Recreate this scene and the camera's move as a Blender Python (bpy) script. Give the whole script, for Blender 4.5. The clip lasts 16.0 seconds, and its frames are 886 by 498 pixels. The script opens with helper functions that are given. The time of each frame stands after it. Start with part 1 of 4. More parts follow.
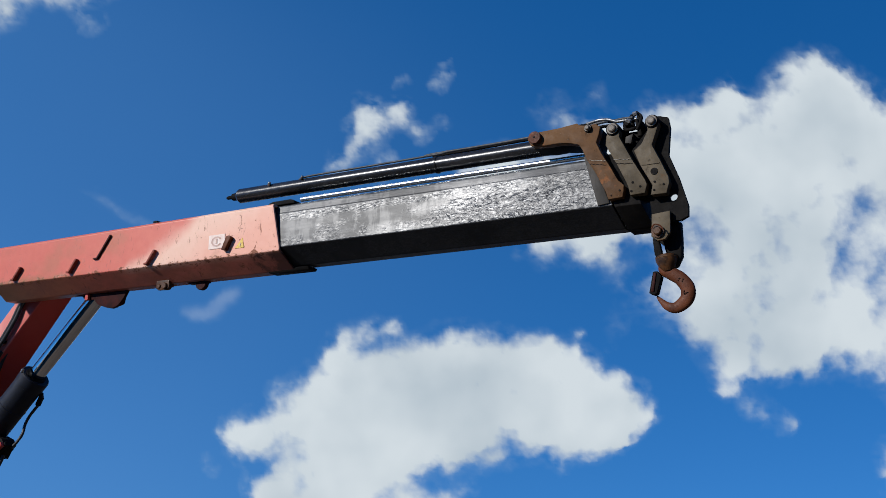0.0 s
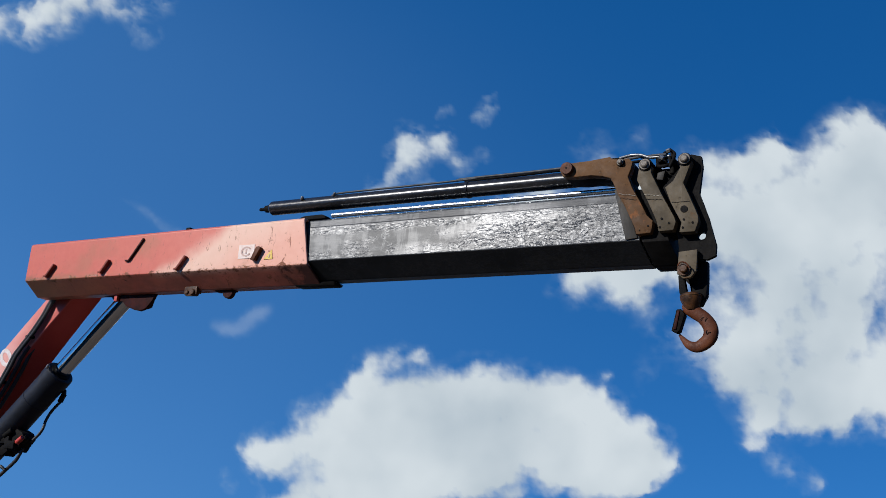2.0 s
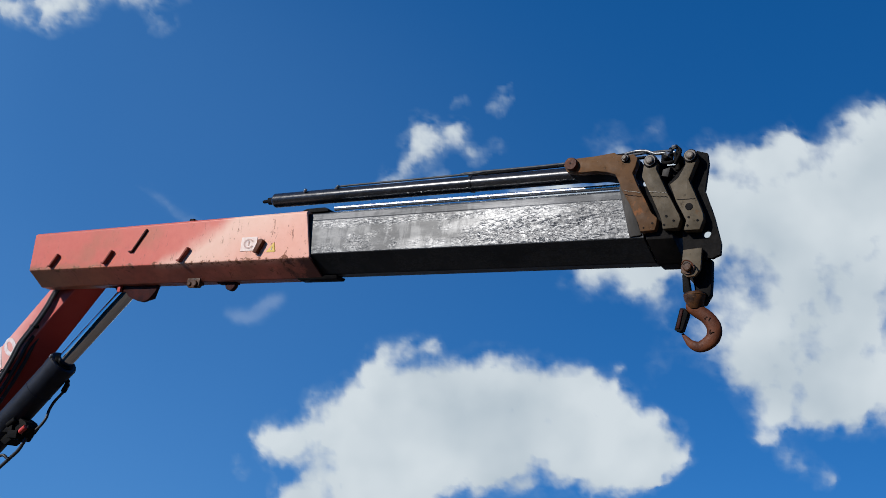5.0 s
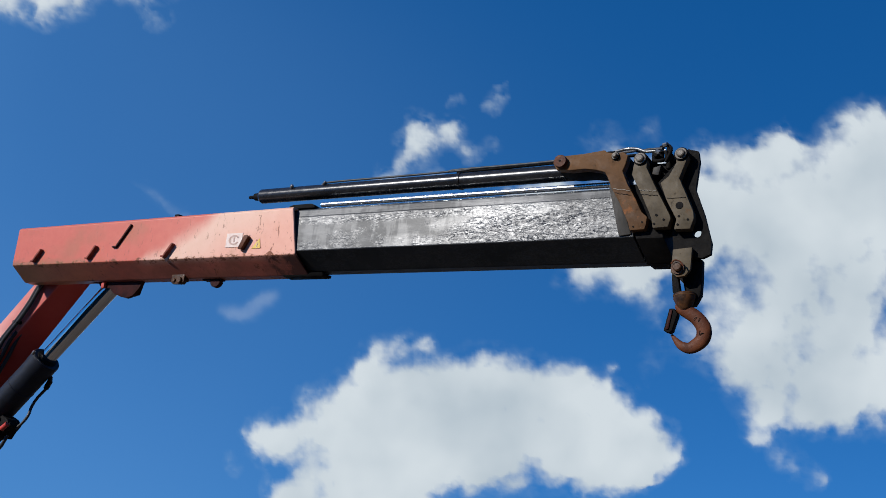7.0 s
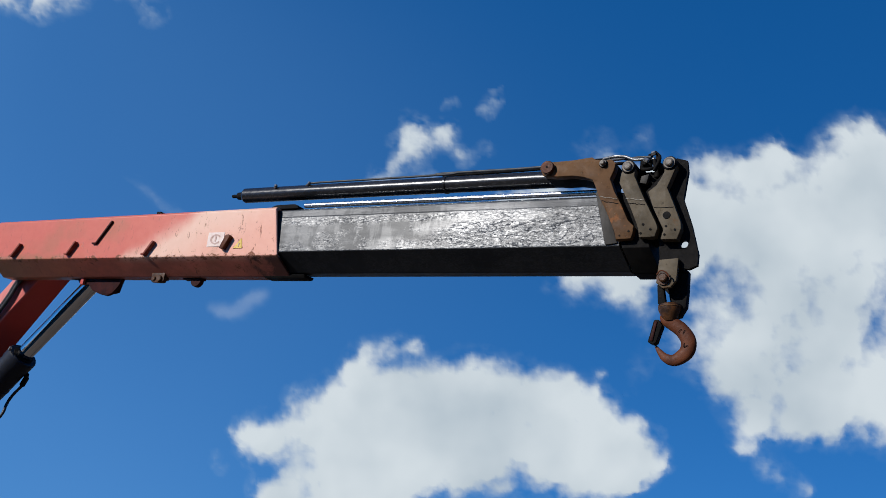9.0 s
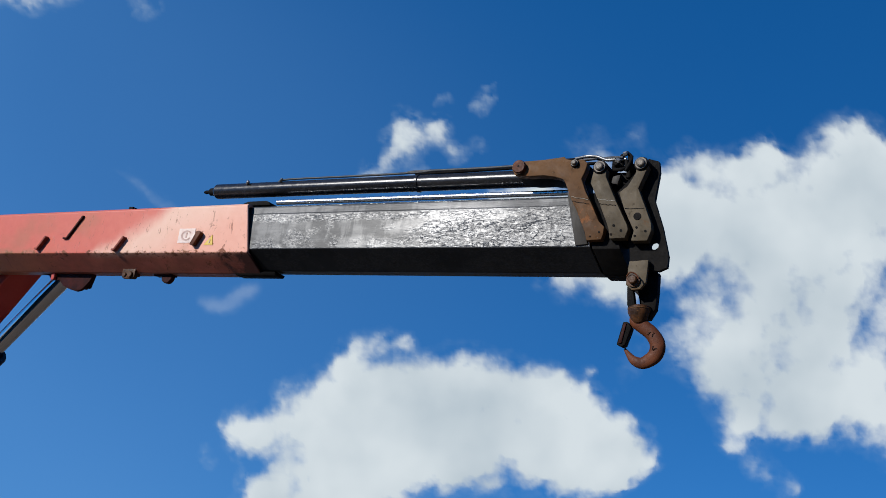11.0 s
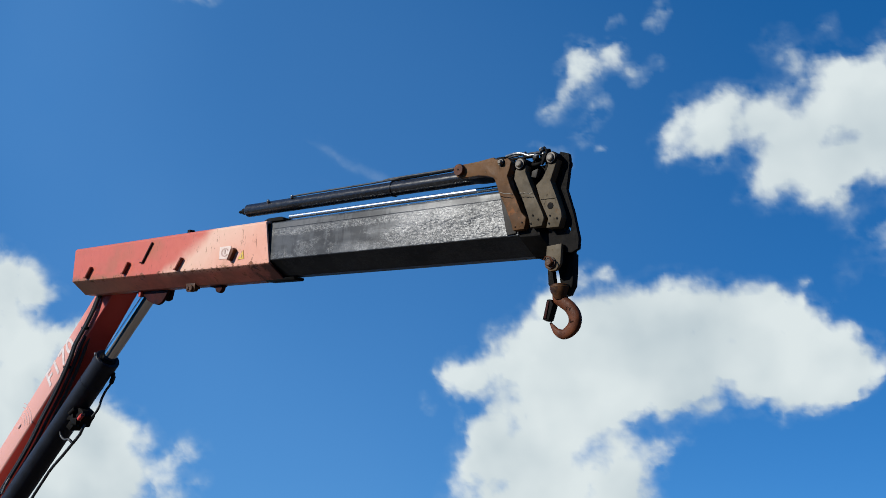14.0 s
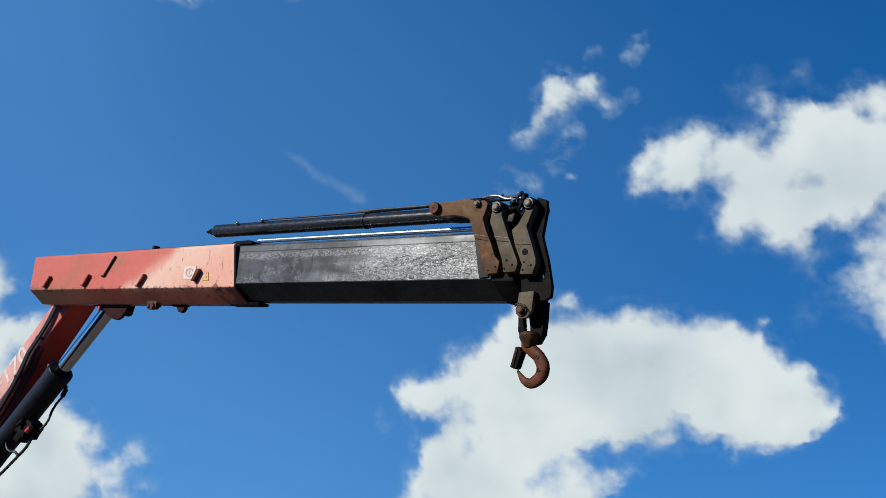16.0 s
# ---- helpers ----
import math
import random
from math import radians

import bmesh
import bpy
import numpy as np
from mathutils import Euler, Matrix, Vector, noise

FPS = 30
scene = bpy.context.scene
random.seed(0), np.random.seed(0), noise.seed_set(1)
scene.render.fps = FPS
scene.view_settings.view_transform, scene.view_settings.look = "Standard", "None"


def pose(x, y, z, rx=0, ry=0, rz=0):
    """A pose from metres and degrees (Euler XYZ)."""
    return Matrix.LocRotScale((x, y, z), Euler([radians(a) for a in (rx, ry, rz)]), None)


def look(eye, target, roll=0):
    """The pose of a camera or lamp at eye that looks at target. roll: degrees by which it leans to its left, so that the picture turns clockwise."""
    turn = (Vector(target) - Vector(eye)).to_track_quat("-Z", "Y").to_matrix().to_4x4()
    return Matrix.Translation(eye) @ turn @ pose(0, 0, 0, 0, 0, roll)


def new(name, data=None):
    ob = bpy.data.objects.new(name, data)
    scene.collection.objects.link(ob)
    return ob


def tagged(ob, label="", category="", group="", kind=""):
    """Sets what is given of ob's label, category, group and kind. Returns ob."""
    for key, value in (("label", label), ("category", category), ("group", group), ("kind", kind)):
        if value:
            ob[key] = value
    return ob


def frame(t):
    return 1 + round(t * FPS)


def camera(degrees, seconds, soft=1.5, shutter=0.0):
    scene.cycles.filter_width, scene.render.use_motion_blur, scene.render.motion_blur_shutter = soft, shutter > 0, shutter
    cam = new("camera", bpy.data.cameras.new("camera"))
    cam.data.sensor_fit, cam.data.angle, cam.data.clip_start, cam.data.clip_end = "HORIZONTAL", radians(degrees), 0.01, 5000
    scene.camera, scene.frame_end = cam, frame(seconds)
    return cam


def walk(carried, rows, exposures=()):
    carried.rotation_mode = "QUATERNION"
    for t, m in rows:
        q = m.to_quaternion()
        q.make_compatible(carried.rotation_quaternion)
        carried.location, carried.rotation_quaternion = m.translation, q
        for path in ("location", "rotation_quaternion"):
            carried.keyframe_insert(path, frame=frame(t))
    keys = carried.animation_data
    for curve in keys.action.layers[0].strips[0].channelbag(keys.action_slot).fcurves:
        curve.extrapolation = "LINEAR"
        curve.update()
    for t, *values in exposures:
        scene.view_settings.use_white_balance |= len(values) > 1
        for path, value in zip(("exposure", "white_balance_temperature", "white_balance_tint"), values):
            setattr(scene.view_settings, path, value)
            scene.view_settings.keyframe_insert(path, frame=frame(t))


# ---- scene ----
cam = camera(49.02, 16.0, soft=0.85)
PATH = [
    (0.0, 4.799, -3.968, 1.627, 110.16, 11.91, 28.17),
    (0.5, 4.807, -4.023, 1.612, 109.59, 11.27, 27.94),
    (1.0, 4.818, -4.045, 1.577, 108.96, 10.05, 26.71),
    (1.5, 4.833, -4.014, 1.562, 110.62, 8.35, 27.54),
    (2.0, 4.824, -3.960, 1.581, 112.06, 7.57, 28.60),
    (2.5, 4.817, -3.916, 1.609, 112.06, 7.57, 28.48),
    (3.0, 4.844, -3.932, 1.603, 111.72, 7.34, 27.77),
    (3.5, 4.852, -3.933, 1.601, 111.49, 7.75, 28.12),
    (4.0, 4.867, -3.944, 1.600, 111.82, 7.73, 29.25),
    (6.5, 4.842, -3.825, 1.634, 111.29, 5.88, 28.20),
    (7.0, 4.858, -3.827, 1.631, 111.40, 6.43, 28.64),
    (7.5, 4.858, -3.798, 1.647, 111.61, 6.42, 28.62),
    (8.0, 4.848, -3.771, 1.650, 111.45, 6.07, 28.29),
    (8.5, 4.854, -3.759, 1.657, 111.58, 5.58, 28.09),
    (9.0, 4.863, -3.753, 1.662, 111.46, 5.37, 27.68),
    (9.5, 4.860, -3.734, 1.671, 111.35, 5.47, 27.58),
    (10.0, 4.861, -3.711, 1.683, 111.22, 5.35, 27.04),
    (10.2, 4.878, -3.711, 1.707, 111.11, 4.82, 26.82),
    (12.3, 5.213, -3.598, 1.595, 111.98, 7.68, 30.89),
    (12.5, 5.335, -3.606, 1.586, 112.44, 9.31, 34.31),
    (13.0, 5.614, -3.700, 1.600, 112.50, 8.75, 37.71),
    (13.5, 5.904, -3.727, 1.628, 109.76, 7.89, 37.90),
    (14.0, 6.241, -3.664, 1.594, 108.99, 7.77, 40.14),
    (14.5, 6.163, -3.574, 1.690, 108.52, 7.40, 38.56),
    (15.0, 6.231, -3.675, 1.688, 109.12, 6.44, 37.69),
    (15.5, 6.212, -3.666, 1.705, 109.21, 6.23, 37.90),
    (16.0, 6.207, -3.644, 1.716, 109.72, 4.99, 37.02),
]
walk(cam, [(t, pose(*p)) for t, *p in PATH], [(0.0, 0.0, 6200, 10), (10.0, 0.0, 6200, 10), (12.5, 0.14, 6350, 8), (14.0, 0.15, 6400, 7), (16.0, 0.14, 6400, 7)])

# ---- world, sun ----
SUN = Vector((-0.339, -0.757, 0.5586)).normalized()
world = bpy.data.worlds.new("sky")
scene.world = world
world.use_nodes = True
wn, wl = world.node_tree.nodes, world.node_tree.links
sky = wn.new("ShaderNodeTexSky")
sky.sky_type, sky.sun_disc = "NISHITA", False
sky.sun_elevation = math.asin(SUN.z)
sky.sun_rotation = math.atan2(SUN.x, SUN.y)
sky.altitude, sky.air_density, sky.dust_density, sky.ozone_density = 300, 1.0, 0.0, 3.0
wn["Background"].inputs["Strength"].default_value = 0.132
clear = wn.new("ShaderNodeHueSaturation")      # dry, very clear summer air
clear.inputs["Saturation"].default_value = 1.35
clear.inputs["Hue"].default_value = 0.505
dome, lift_up, unit = wn.new("ShaderNodeTexCoord"), wn.new("ShaderNodeVectorMath"), wn.new("ShaderNodeVectorMath")
lift_up.inputs[1].default_value = (0, 0, 0.42)   # no murk along the horizon
unit.operation = "NORMALIZE"
wl.new(dome.outputs["Generated"], lift_up.inputs[0])
wl.new(lift_up.outputs[0], unit.inputs[0])
tilt = wn.new("ShaderNodeMapping")               # the clear blue lies off to one side
tilt.vector_type = "VECTOR"
tilt.inputs["Rotation"].default_value = (0, radians(-14), 0)
wl.new(unit.outputs[0], tilt.inputs[0])
wl.new(tilt.outputs[0], sky.inputs[0])
wl.new(sky.outputs["Color"], clear.inputs["Color"])
wl.new(clear.outputs["Color"], wn["Background"].inputs["Color"])
lamp = bpy.data.lights.new("sun", "SUN")
lamp.energy, lamp.angle, lamp.color = 4.4, radians(0.53), (1.0, 0.95, 0.88)
sun = new("sun", lamp)
sun.matrix_basis = look(SUN * 60, (0, 0, 0))


# ---- materials ----
class Mat:
    """A small node builder."""

    def __init__(self, name):
        self.m = bpy.data.materials.new(name)
        self.m.use_nodes = True
        self.t = self.m.node_tree
        self.b = self.t.nodes["Principled BSDF"]
        self.co = self.t.nodes.new("ShaderNodeTexCoord").outputs["Object"]

    def put(self, socket, v):
        if isinstance(v, bpy.types.NodeSocket):
            self.t.links.new(v, socket)
        elif isinstance(v, tuple) and len(v) == 3 and socket.type == "RGBA":
            socket.default_value = (*v, 1)
        else:
            socket.default_value = v

    def math(self, op, a, b=0.0, clamp=False):
        n = self.t.nodes.new("ShaderNodeMath")
        n.operation, n.use_clamp = op, clamp
        self.put(n.inputs[0], a)
        self.put(n.inputs[1], b)
        return n.outputs[0]

    def noise(self, scale, detail=4.0, rough=0.55, stretch=None, distort=0.0):
        n = self.t.nodes.new("ShaderNodeTexNoise")
        n.inputs["Scale"].default_value, n.inputs["Detail"].default_value = scale, detail
        n.inputs["Roughness"].default_value, n.inputs["Distortion"].default_value = rough, distort
        co = self.co
        if stretch:
            mp = self.t.nodes.new("ShaderNodeMapping")
            mp.inputs["Scale"].default_value = stretch
            self.t.links.new(co, mp.inputs[0])
            co = mp.outputs[0]
        self.t.links.new(co, n.inputs["Vector"])
        return n.outputs["Fac"]

    def ramp(self, v, lo, hi, a=0.0, b=1.0):
        n = self.t.nodes.new("ShaderNodeMapRange")
        n.interpolation_type = "SMOOTHSTEP"
        for s, x in zip(n.inputs[:5], (v, lo, hi, a, b)):
            self.put(s, x)
        return n.outputs[0]

    def mix(self, f, a, b):
        n = self.t.nodes.new("ShaderNodeMix")
        n.data_type = "RGBA"
        self.put(n.inputs[0], f)
        self.put(n.inputs[6], a)
        self.put(n.inputs[7], b)
        return n.outputs[2]

    def xyz(self):
        n = self.t.nodes.new("ShaderNodeSeparateXYZ")
        self.t.links.new(self.co, n.inputs[0])
        return n.outputs

    def bump(self, height, strength, distance=0.01, normal=None):
        n = self.t.nodes.new("ShaderNodeBump")
        n.inputs["Strength"].default_value, n.inputs["Distance"].default_value = strength, distance
        self.t.links.new(height, n.inputs["Height"])
        if normal:
            self.t.links.new(normal, n.inputs["Normal"])
        return n.outputs[0]

    def done(self, color, rough, metal=0.0, normal=None, spec=0.5):
        self.put(self.b.inputs["Base Color"], color)
        self.put(self.b.inputs["Roughness"], rough)
        self.put(self.b.inputs["Metallic"], metal)
        if spec is not None:
            self.b.inputs["Specular IOR Level"].default_value = spec
        if normal:
            self.t.links.new(normal, self.b.inputs["Normal"])
        return self.m


def paint_red():
    """Sun-bleached red enamel, chalky towards the mouth of the box, rust at the edges."""
    k = Mat("red_paint")
    x, y, z = k.xyz()
    wob = k.math("MULTIPLY", k.math("SUBTRACT", k.noise(5, 5), 0.5), 0.35)
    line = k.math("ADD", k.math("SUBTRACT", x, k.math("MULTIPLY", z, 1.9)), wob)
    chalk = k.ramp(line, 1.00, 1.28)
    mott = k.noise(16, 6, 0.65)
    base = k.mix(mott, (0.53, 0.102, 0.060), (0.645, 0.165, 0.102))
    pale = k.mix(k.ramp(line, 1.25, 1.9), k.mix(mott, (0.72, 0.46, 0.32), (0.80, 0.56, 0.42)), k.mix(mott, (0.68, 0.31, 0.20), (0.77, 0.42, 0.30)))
    lit_bleach = k.math("MULTIPLY", chalk, k.ramp(z, -0.03, 0.004, 0.06, 0.85))   # hardly any pale paint on the belly: its shade is put into the colour
    col = k.mix(lit_bleach, base, pale)
    # rust blooms and runs
    blot = k.ramp(k.noise(10, 8, 0.74, (1, 1, 1.5)), 0.61, 0.67)
    edge = k.ramp(k.math("ABSOLUTE", z), 0.0, 0.040, 0.20, 0.0)
    edge_rust = k.ramp(k.math("ADD", k.noise(30, 7, 0.74, (0.7, 1, 1)), edge), 0.70, 0.75)
    streak = k.ramp(k.noise(22, 7, 0.68, (1.7, 1, 0.6), 1.2), 0.61, 0.65)
    worn = k.math("MULTIPLY", k.ramp(k.noise(6.5, 8, 0.72, (1.5, 1, 0.9), 0.8), 0.60, 0.65), k.ramp(x, 1.55, 1.95))
    rust = k.math("MAXIMUM", k.math("MAXIMUM", k.math("MULTIPLY", blot, k.ramp(x, 0.7, 1.7, 0.35, 0.8)), edge_rust), k.math("MAXIMUM", k.math("MULTIPLY", streak, k.ramp(x, 0.7, 1.7, 0.28, 0.8)), worn))
    col = k.mix(k.math("MULTIPLY", rust, 0.85), col, k.mix(k.noise(40), (0.075, 0.022, 0.010), (0.20, 0.070, 0.026)))
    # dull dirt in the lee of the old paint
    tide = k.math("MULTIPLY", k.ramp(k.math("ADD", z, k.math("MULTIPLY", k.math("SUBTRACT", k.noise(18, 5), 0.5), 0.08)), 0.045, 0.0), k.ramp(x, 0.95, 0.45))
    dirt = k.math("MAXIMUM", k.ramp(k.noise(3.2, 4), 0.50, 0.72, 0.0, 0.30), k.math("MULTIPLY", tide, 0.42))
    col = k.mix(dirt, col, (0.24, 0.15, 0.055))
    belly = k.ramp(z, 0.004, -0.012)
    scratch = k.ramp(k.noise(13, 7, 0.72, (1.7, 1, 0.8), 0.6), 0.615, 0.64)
    # darker belly: dirt and the shade under the box in one colour
    grime_shade = k.ramp(k.noise(5, 6, 0.65, (0.8, 1, 1)), 0.36, 0.66, 0.28, 0.74)
    col = k.mix(k.math("MULTIPLY", belly, grime_shade), col, (0.18, 0.058, 0.034))
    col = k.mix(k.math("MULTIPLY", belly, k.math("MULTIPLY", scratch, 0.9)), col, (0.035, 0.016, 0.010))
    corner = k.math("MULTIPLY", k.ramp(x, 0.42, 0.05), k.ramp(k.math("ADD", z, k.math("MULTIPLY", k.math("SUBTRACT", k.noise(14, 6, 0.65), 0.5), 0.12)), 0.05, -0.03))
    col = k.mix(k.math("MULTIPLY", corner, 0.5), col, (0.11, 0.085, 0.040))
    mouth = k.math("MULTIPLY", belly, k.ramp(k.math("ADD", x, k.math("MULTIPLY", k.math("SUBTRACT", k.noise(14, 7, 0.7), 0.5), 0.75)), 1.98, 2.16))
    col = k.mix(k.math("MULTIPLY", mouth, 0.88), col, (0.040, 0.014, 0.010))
    rough = k.math("ADD", k.ramp(chalk, 0, 1, 0.38, 0.5), k.math("MULTIPLY", rust, 0.35), True)
    h = k.math("SUBTRACT", k.math("MULTIPLY", k.noise(60, 4), 0.25), rust)
    return k.done(col, rough, 0.0, k.bump(h, 0.25, 0.003), spec=0.4)


def paint_arm():
    k = Mat("arm_red_paint")
    mott = k.noise(9, 6, 0.65)
    x, y, z = k.xyz()
    col = k.mix(mott, (0.42, 0.034, 0.022), (0.52, 0.058, 0.038))
    # faded paint on the lit front only; the underside's shade stays in the dark red
    lit_bleach = k.math("MULTIPLY", k.ramp(k.math("ADD", x, k.math("MULTIPLY", k.noise(4), 0.5)), 0.34, -0.22, 0.1, 0.85), k.ramp(y, 0.252, 0.242))
    col = k.mix(lit_bleach, col, (0.72, 0.40, 0.33))
    rust = k.ramp(k.noise(14, 8, 0.72), 0.66, 0.74)
    col = k.mix(k.math("MULTIPLY", rust, 0.7), col, (0.14, 0.05, 0.025))
    return k.done(col, k.ramp(mott, 0.2, 0.8, 0.40, 0.58), 0.0, k.bump(k.noise(50), 0.12, 0.003), spec=0.22)


def greased_black():
    """Black boom section under a film of grey grease: smooth smears, a crinkled band under the top rail, cracked like leather towards the tip."""
    k = Mat("greased_black_steel")
    x, y, z = k.xyz()
    flow = k.noise(3.4, 4, 0.55, (0.6, 1, 1.7), 0.3)
    smear = k.noise(10, 5, 0.6, (0.30, 1, 1.7), 0.5)
    drip = k.noise(13, 4, 0.6, (1.6, 1, 0.35), 0.4)
    fine = k.noise(120, 5, 0.7, (0.7, 1, 1.1))
    grain = k.noise(46, 6, 0.72, (0.6, 1, 1.2))
    ridge = lambda scale, width, bend: k.ramp(k.math("ABSOLUTE", k.math("SUBTRACT", k.noise(scale, 4, 0.6, (0.36, 1, 1.3), bend), 0.5)), 0.0, width, 1.0, 0.0)
    fold, crack = ridge(17, 0.013, 0.8), ridge(52, 0.03, 0.3)
    wave = k.math("MULTIPLY", k.math("SUBTRACT", k.noise(7, 4), 0.5), 0.05)
    zw = k.math("ADD", z, wave)
    band = k.ramp(k.math("ABSOLUTE", k.math("SUBTRACT", zw, 0.186)), 0.008, 0.032, 0.9, 0.0)
    low = k.math("MULTIPLY", k.ramp(zw, 0.085, 0.04, 0.0, 0.7), k.ramp(k.noise(6, 3), 0.42, 0.55))
    # the leathery patch: an oval near the mouth, low on the plate
    ox, oz = k.math("MULTIPLY", k.math("SUBTRACT", x, 3.42), 2.3), k.math("MULTIPLY", k.math("SUBTRACT", zw, 0.085), 12.0)
    oval = k.math("ADD", k.math("MULTIPLY", ox, ox), k.math("MULTIPLY", oz, oz))
    leather = k.ramp(k.math("ADD", oval, k.math("MULTIPLY", k.math("SUBTRACT", grain, 0.5), 1.2)), 1.05, 0.70)
    tip = k.ramp(k.math("ADD", x, k.math("MULTIPLY", k.math("SUBTRACT", flow, 0.5), 1.8)), 2.95, 3.5, 0.0, 0.75)
    patch = k.ramp(k.noise(5, 5, 0.65, (0.7, 1, 1.2)), 0.56, 0.62, 0.0, 0.55)
    rough_zone = k.math("MAXIMUM", k.math("MAXIMUM", tip, band), k.math("MAXIMUM", low, k.math("MAXIMUM", patch, leather)))
    rough_zone = k.math("MULTIPLY", rough_zone, k.ramp(z, 0.222, 0.206))          # smooth rail along the top
    rough_zone = k.math("MULTIPLY", rough_zone, k.ramp(grain, 0.36, 0.56, 0.35, 1.0))
    groove = k.ramp(k.math("ABSOLUTE", k.math("SUBTRACT", k.math("ADD", z, k.math("MULTIPLY", wave, 0.06)), 0.212)), 0.0, 0.004, 1.0, 0.0)
    h = k.math("SUBTRACT", k.math("ADD", k.math("MULTIPLY", fine, 0.16), k.math("MULTIPLY", grain, 0.45)), k.math("ADD", k.math("MULTIPLY", fold, k.math("ADD", leather, 0.5)), k.math("MULTIPLY", crack, 0.32)))
    h = k.math("ADD", k.math("MULTIPLY", h, k.math("ADD", rough_zone, 0.05)), k.math("ADD", k.math("MULTIPLY", smear, 1.2), k.math("MULTIPLY", drip, 0.2)))
    h = k.math("SUBTRACT", h, k.math("MULTIPLY", groove, 1.0))
    face = k.ramp(k.math("ADD", z, k.math("MULTIPLY", k.math("SUBTRACT", k.noise(40, 5, 0.7), 0.5), 0.022)), 0.020, 0.026)   # the lower faces get a darker, plainer black
    film = k.ramp(k.math("ADD", k.math("MULTIPLY", drip, 0.6), k.math("MULTIPLY", flow, 0.4)), 0.46, 0.56)      # thicker grease, a little paler
    col = k.mix(k.ramp(flow, 0.38, 0.62), (0.016, 0.018, 0.021), (0.030, 0.033, 0.037))
    col = k.mix(k.math("MULTIPLY", film, 0.8), col, (0.036, 0.039, 0.043))
    col = k.mix(k.math("MULTIPLY", rough_zone, k.ramp(fine, 0.46, 0.58)), col, (0.095, 0.097, 0.095))
    gash = k.math("MULTIPLY", ridge(7, 0.010, 0.9), k.ramp(k.noise(4, 3), 0.50, 0.58))
    dark = k.math("MAXIMUM", k.math("MULTIPLY", rough_zone, k.math("MAXIMUM", fold, k.math("MULTIPLY", crack, 0.45))), k.math("MULTIPLY", groove, 0.7))
    col = k.mix(k.math("MULTIPLY", dark, 0.7), col, (0.006, 0.006, 0.006))
    col = k.mix(k.math("MULTIPLY", gash, k.ramp(x, 2.6, 3.1, 0.2, 0.95)), col, (0.005, 0.005, 0.005))
    col = k.mix(face, (0.010, 0.0105, 0.0115), col)
    rough = k.math("ADD", k.ramp(film, 0, 1, 0.395, 0.375), k.math("MULTIPLY", rough_zone, -0.02))
    rough = k.math("ADD", k.math("MULTIPLY", rough, face), k.ramp(face, 0, 1, 0.5, 0.0))
    k.put(k.b.inputs["Specular IOR Level"], k.math("MULTIPLY", k.ramp(face, 0, 1, 0.55, 1.0), k.math("MULTIPLY", k.ramp(dark, 0, 1, 1.0, 0.5), k.math("ADD", k.math("MULTIPLY", k.ramp(film, 0, 1, 0.30, 0.37), k.math("MULTIPLY", k.ramp(flow, 0.40, 0.58, 0.62, 1.05), k.ramp(x, 2.5, 3.3, 0.92, 1.35))), k.math("MULTIPLY", rough_zone, k.ramp(fine, 0.42, 0.60, 0.10, 0.50))))))
    return k.done(col, rough, 0.0, k.bump(k.math("MULTIPLY", h, face), 0.26, 0.004), spec=None)


def simple(name, a, b, scale, r0, r1, metal=0.0, bump=0.15, stretch=None, spec=0.5, spots=None):
    k = Mat(name)
    n = k.noise(scale, 6, 0.65, stretch)
    f = k.noise(scale * 6, 4, 0.6, stretch)
    col = k.mix(k.ramp(n, 0.3, 0.7), a, b)
    if spots:
        col = k.mix(k.ramp(k.noise(scale * 2.3, 7, 0.7), 0.60, 0.70), col, spots)
    h = k.math("ADD", n, k.math("MULTIPLY", f, 0.4))
    return k.done(col, k.ramp(f, 0.3, 0.7, r0, r1), metal, k.bump(h, bump, 0.004), spec=spec)


def grimy_plate(name, a, b, stain, bloom, seed):
    """Greasy bracket steel: blotched paint, dark oil stains, rust blooms and pale scuffs."""
    k = Mat(name)
    big = k.noise(7 + seed, 6, 0.65)
    mid = k.noise(26, 7, 0.70)
    fine = k.noise(120, 5, 0.65)
    col = k.mix(k.ramp(big, 0.32, 0.68), a, b)
    col = k.mix(k.ramp(k.noise(11 + seed, 8, 0.72), 0.56, 0.66, 0.0, 0.75), col, bloom)
    col = k.mix(k.ramp(mid, 0.57, 0.68, 0.0, 0.8), col, stain)
    col = k.mix(k.ramp(k.math("ADD", k.math("MULTIPLY", fine, 0.6), k.math("MULTIPLY", mid, 0.4)), 0.60, 0.67, 0.0, 0.45), col, (0.26, 0.225, 0.17))
    h = k.math("ADD", k.math("MULTIPLY", mid, 0.6), k.math("MULTIPLY", fine, 0.4))
    return k.done(col, k.ramp(mid, 0.3, 0.7, 0.50, 0.75), 0.0, k.bump(h, 0.3, 0.003), spec=0.14)


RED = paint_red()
ARM = paint_arm()
BLACK = greased_black()
TUBE = simple("black_cylinder_paint", (0.009, 0.009, 0.010), (0.022, 0.021, 0.021), 12, 0.20, 0.30, 0, 0.08, (0.4, 1, 1), 0.45, (0.035, 0.028, 0.022))
MATT = simple("dull_blue_black_paint", (0.006, 0.007, 0.011), (0.012, 0.014, 0.021), 10, 0.42, 0.58, 0, 0.1, None, 0.25, (0.020, 0.019, 0.020))
DARK = simple("black_greasy_iron", (0.0050, 0.0046, 0.0043), (0.011, 0.0096, 0.0084), 20, 0.60, 0.80, 0, 0.2, None, 0.07, (0.018, 0.013, 0.009))
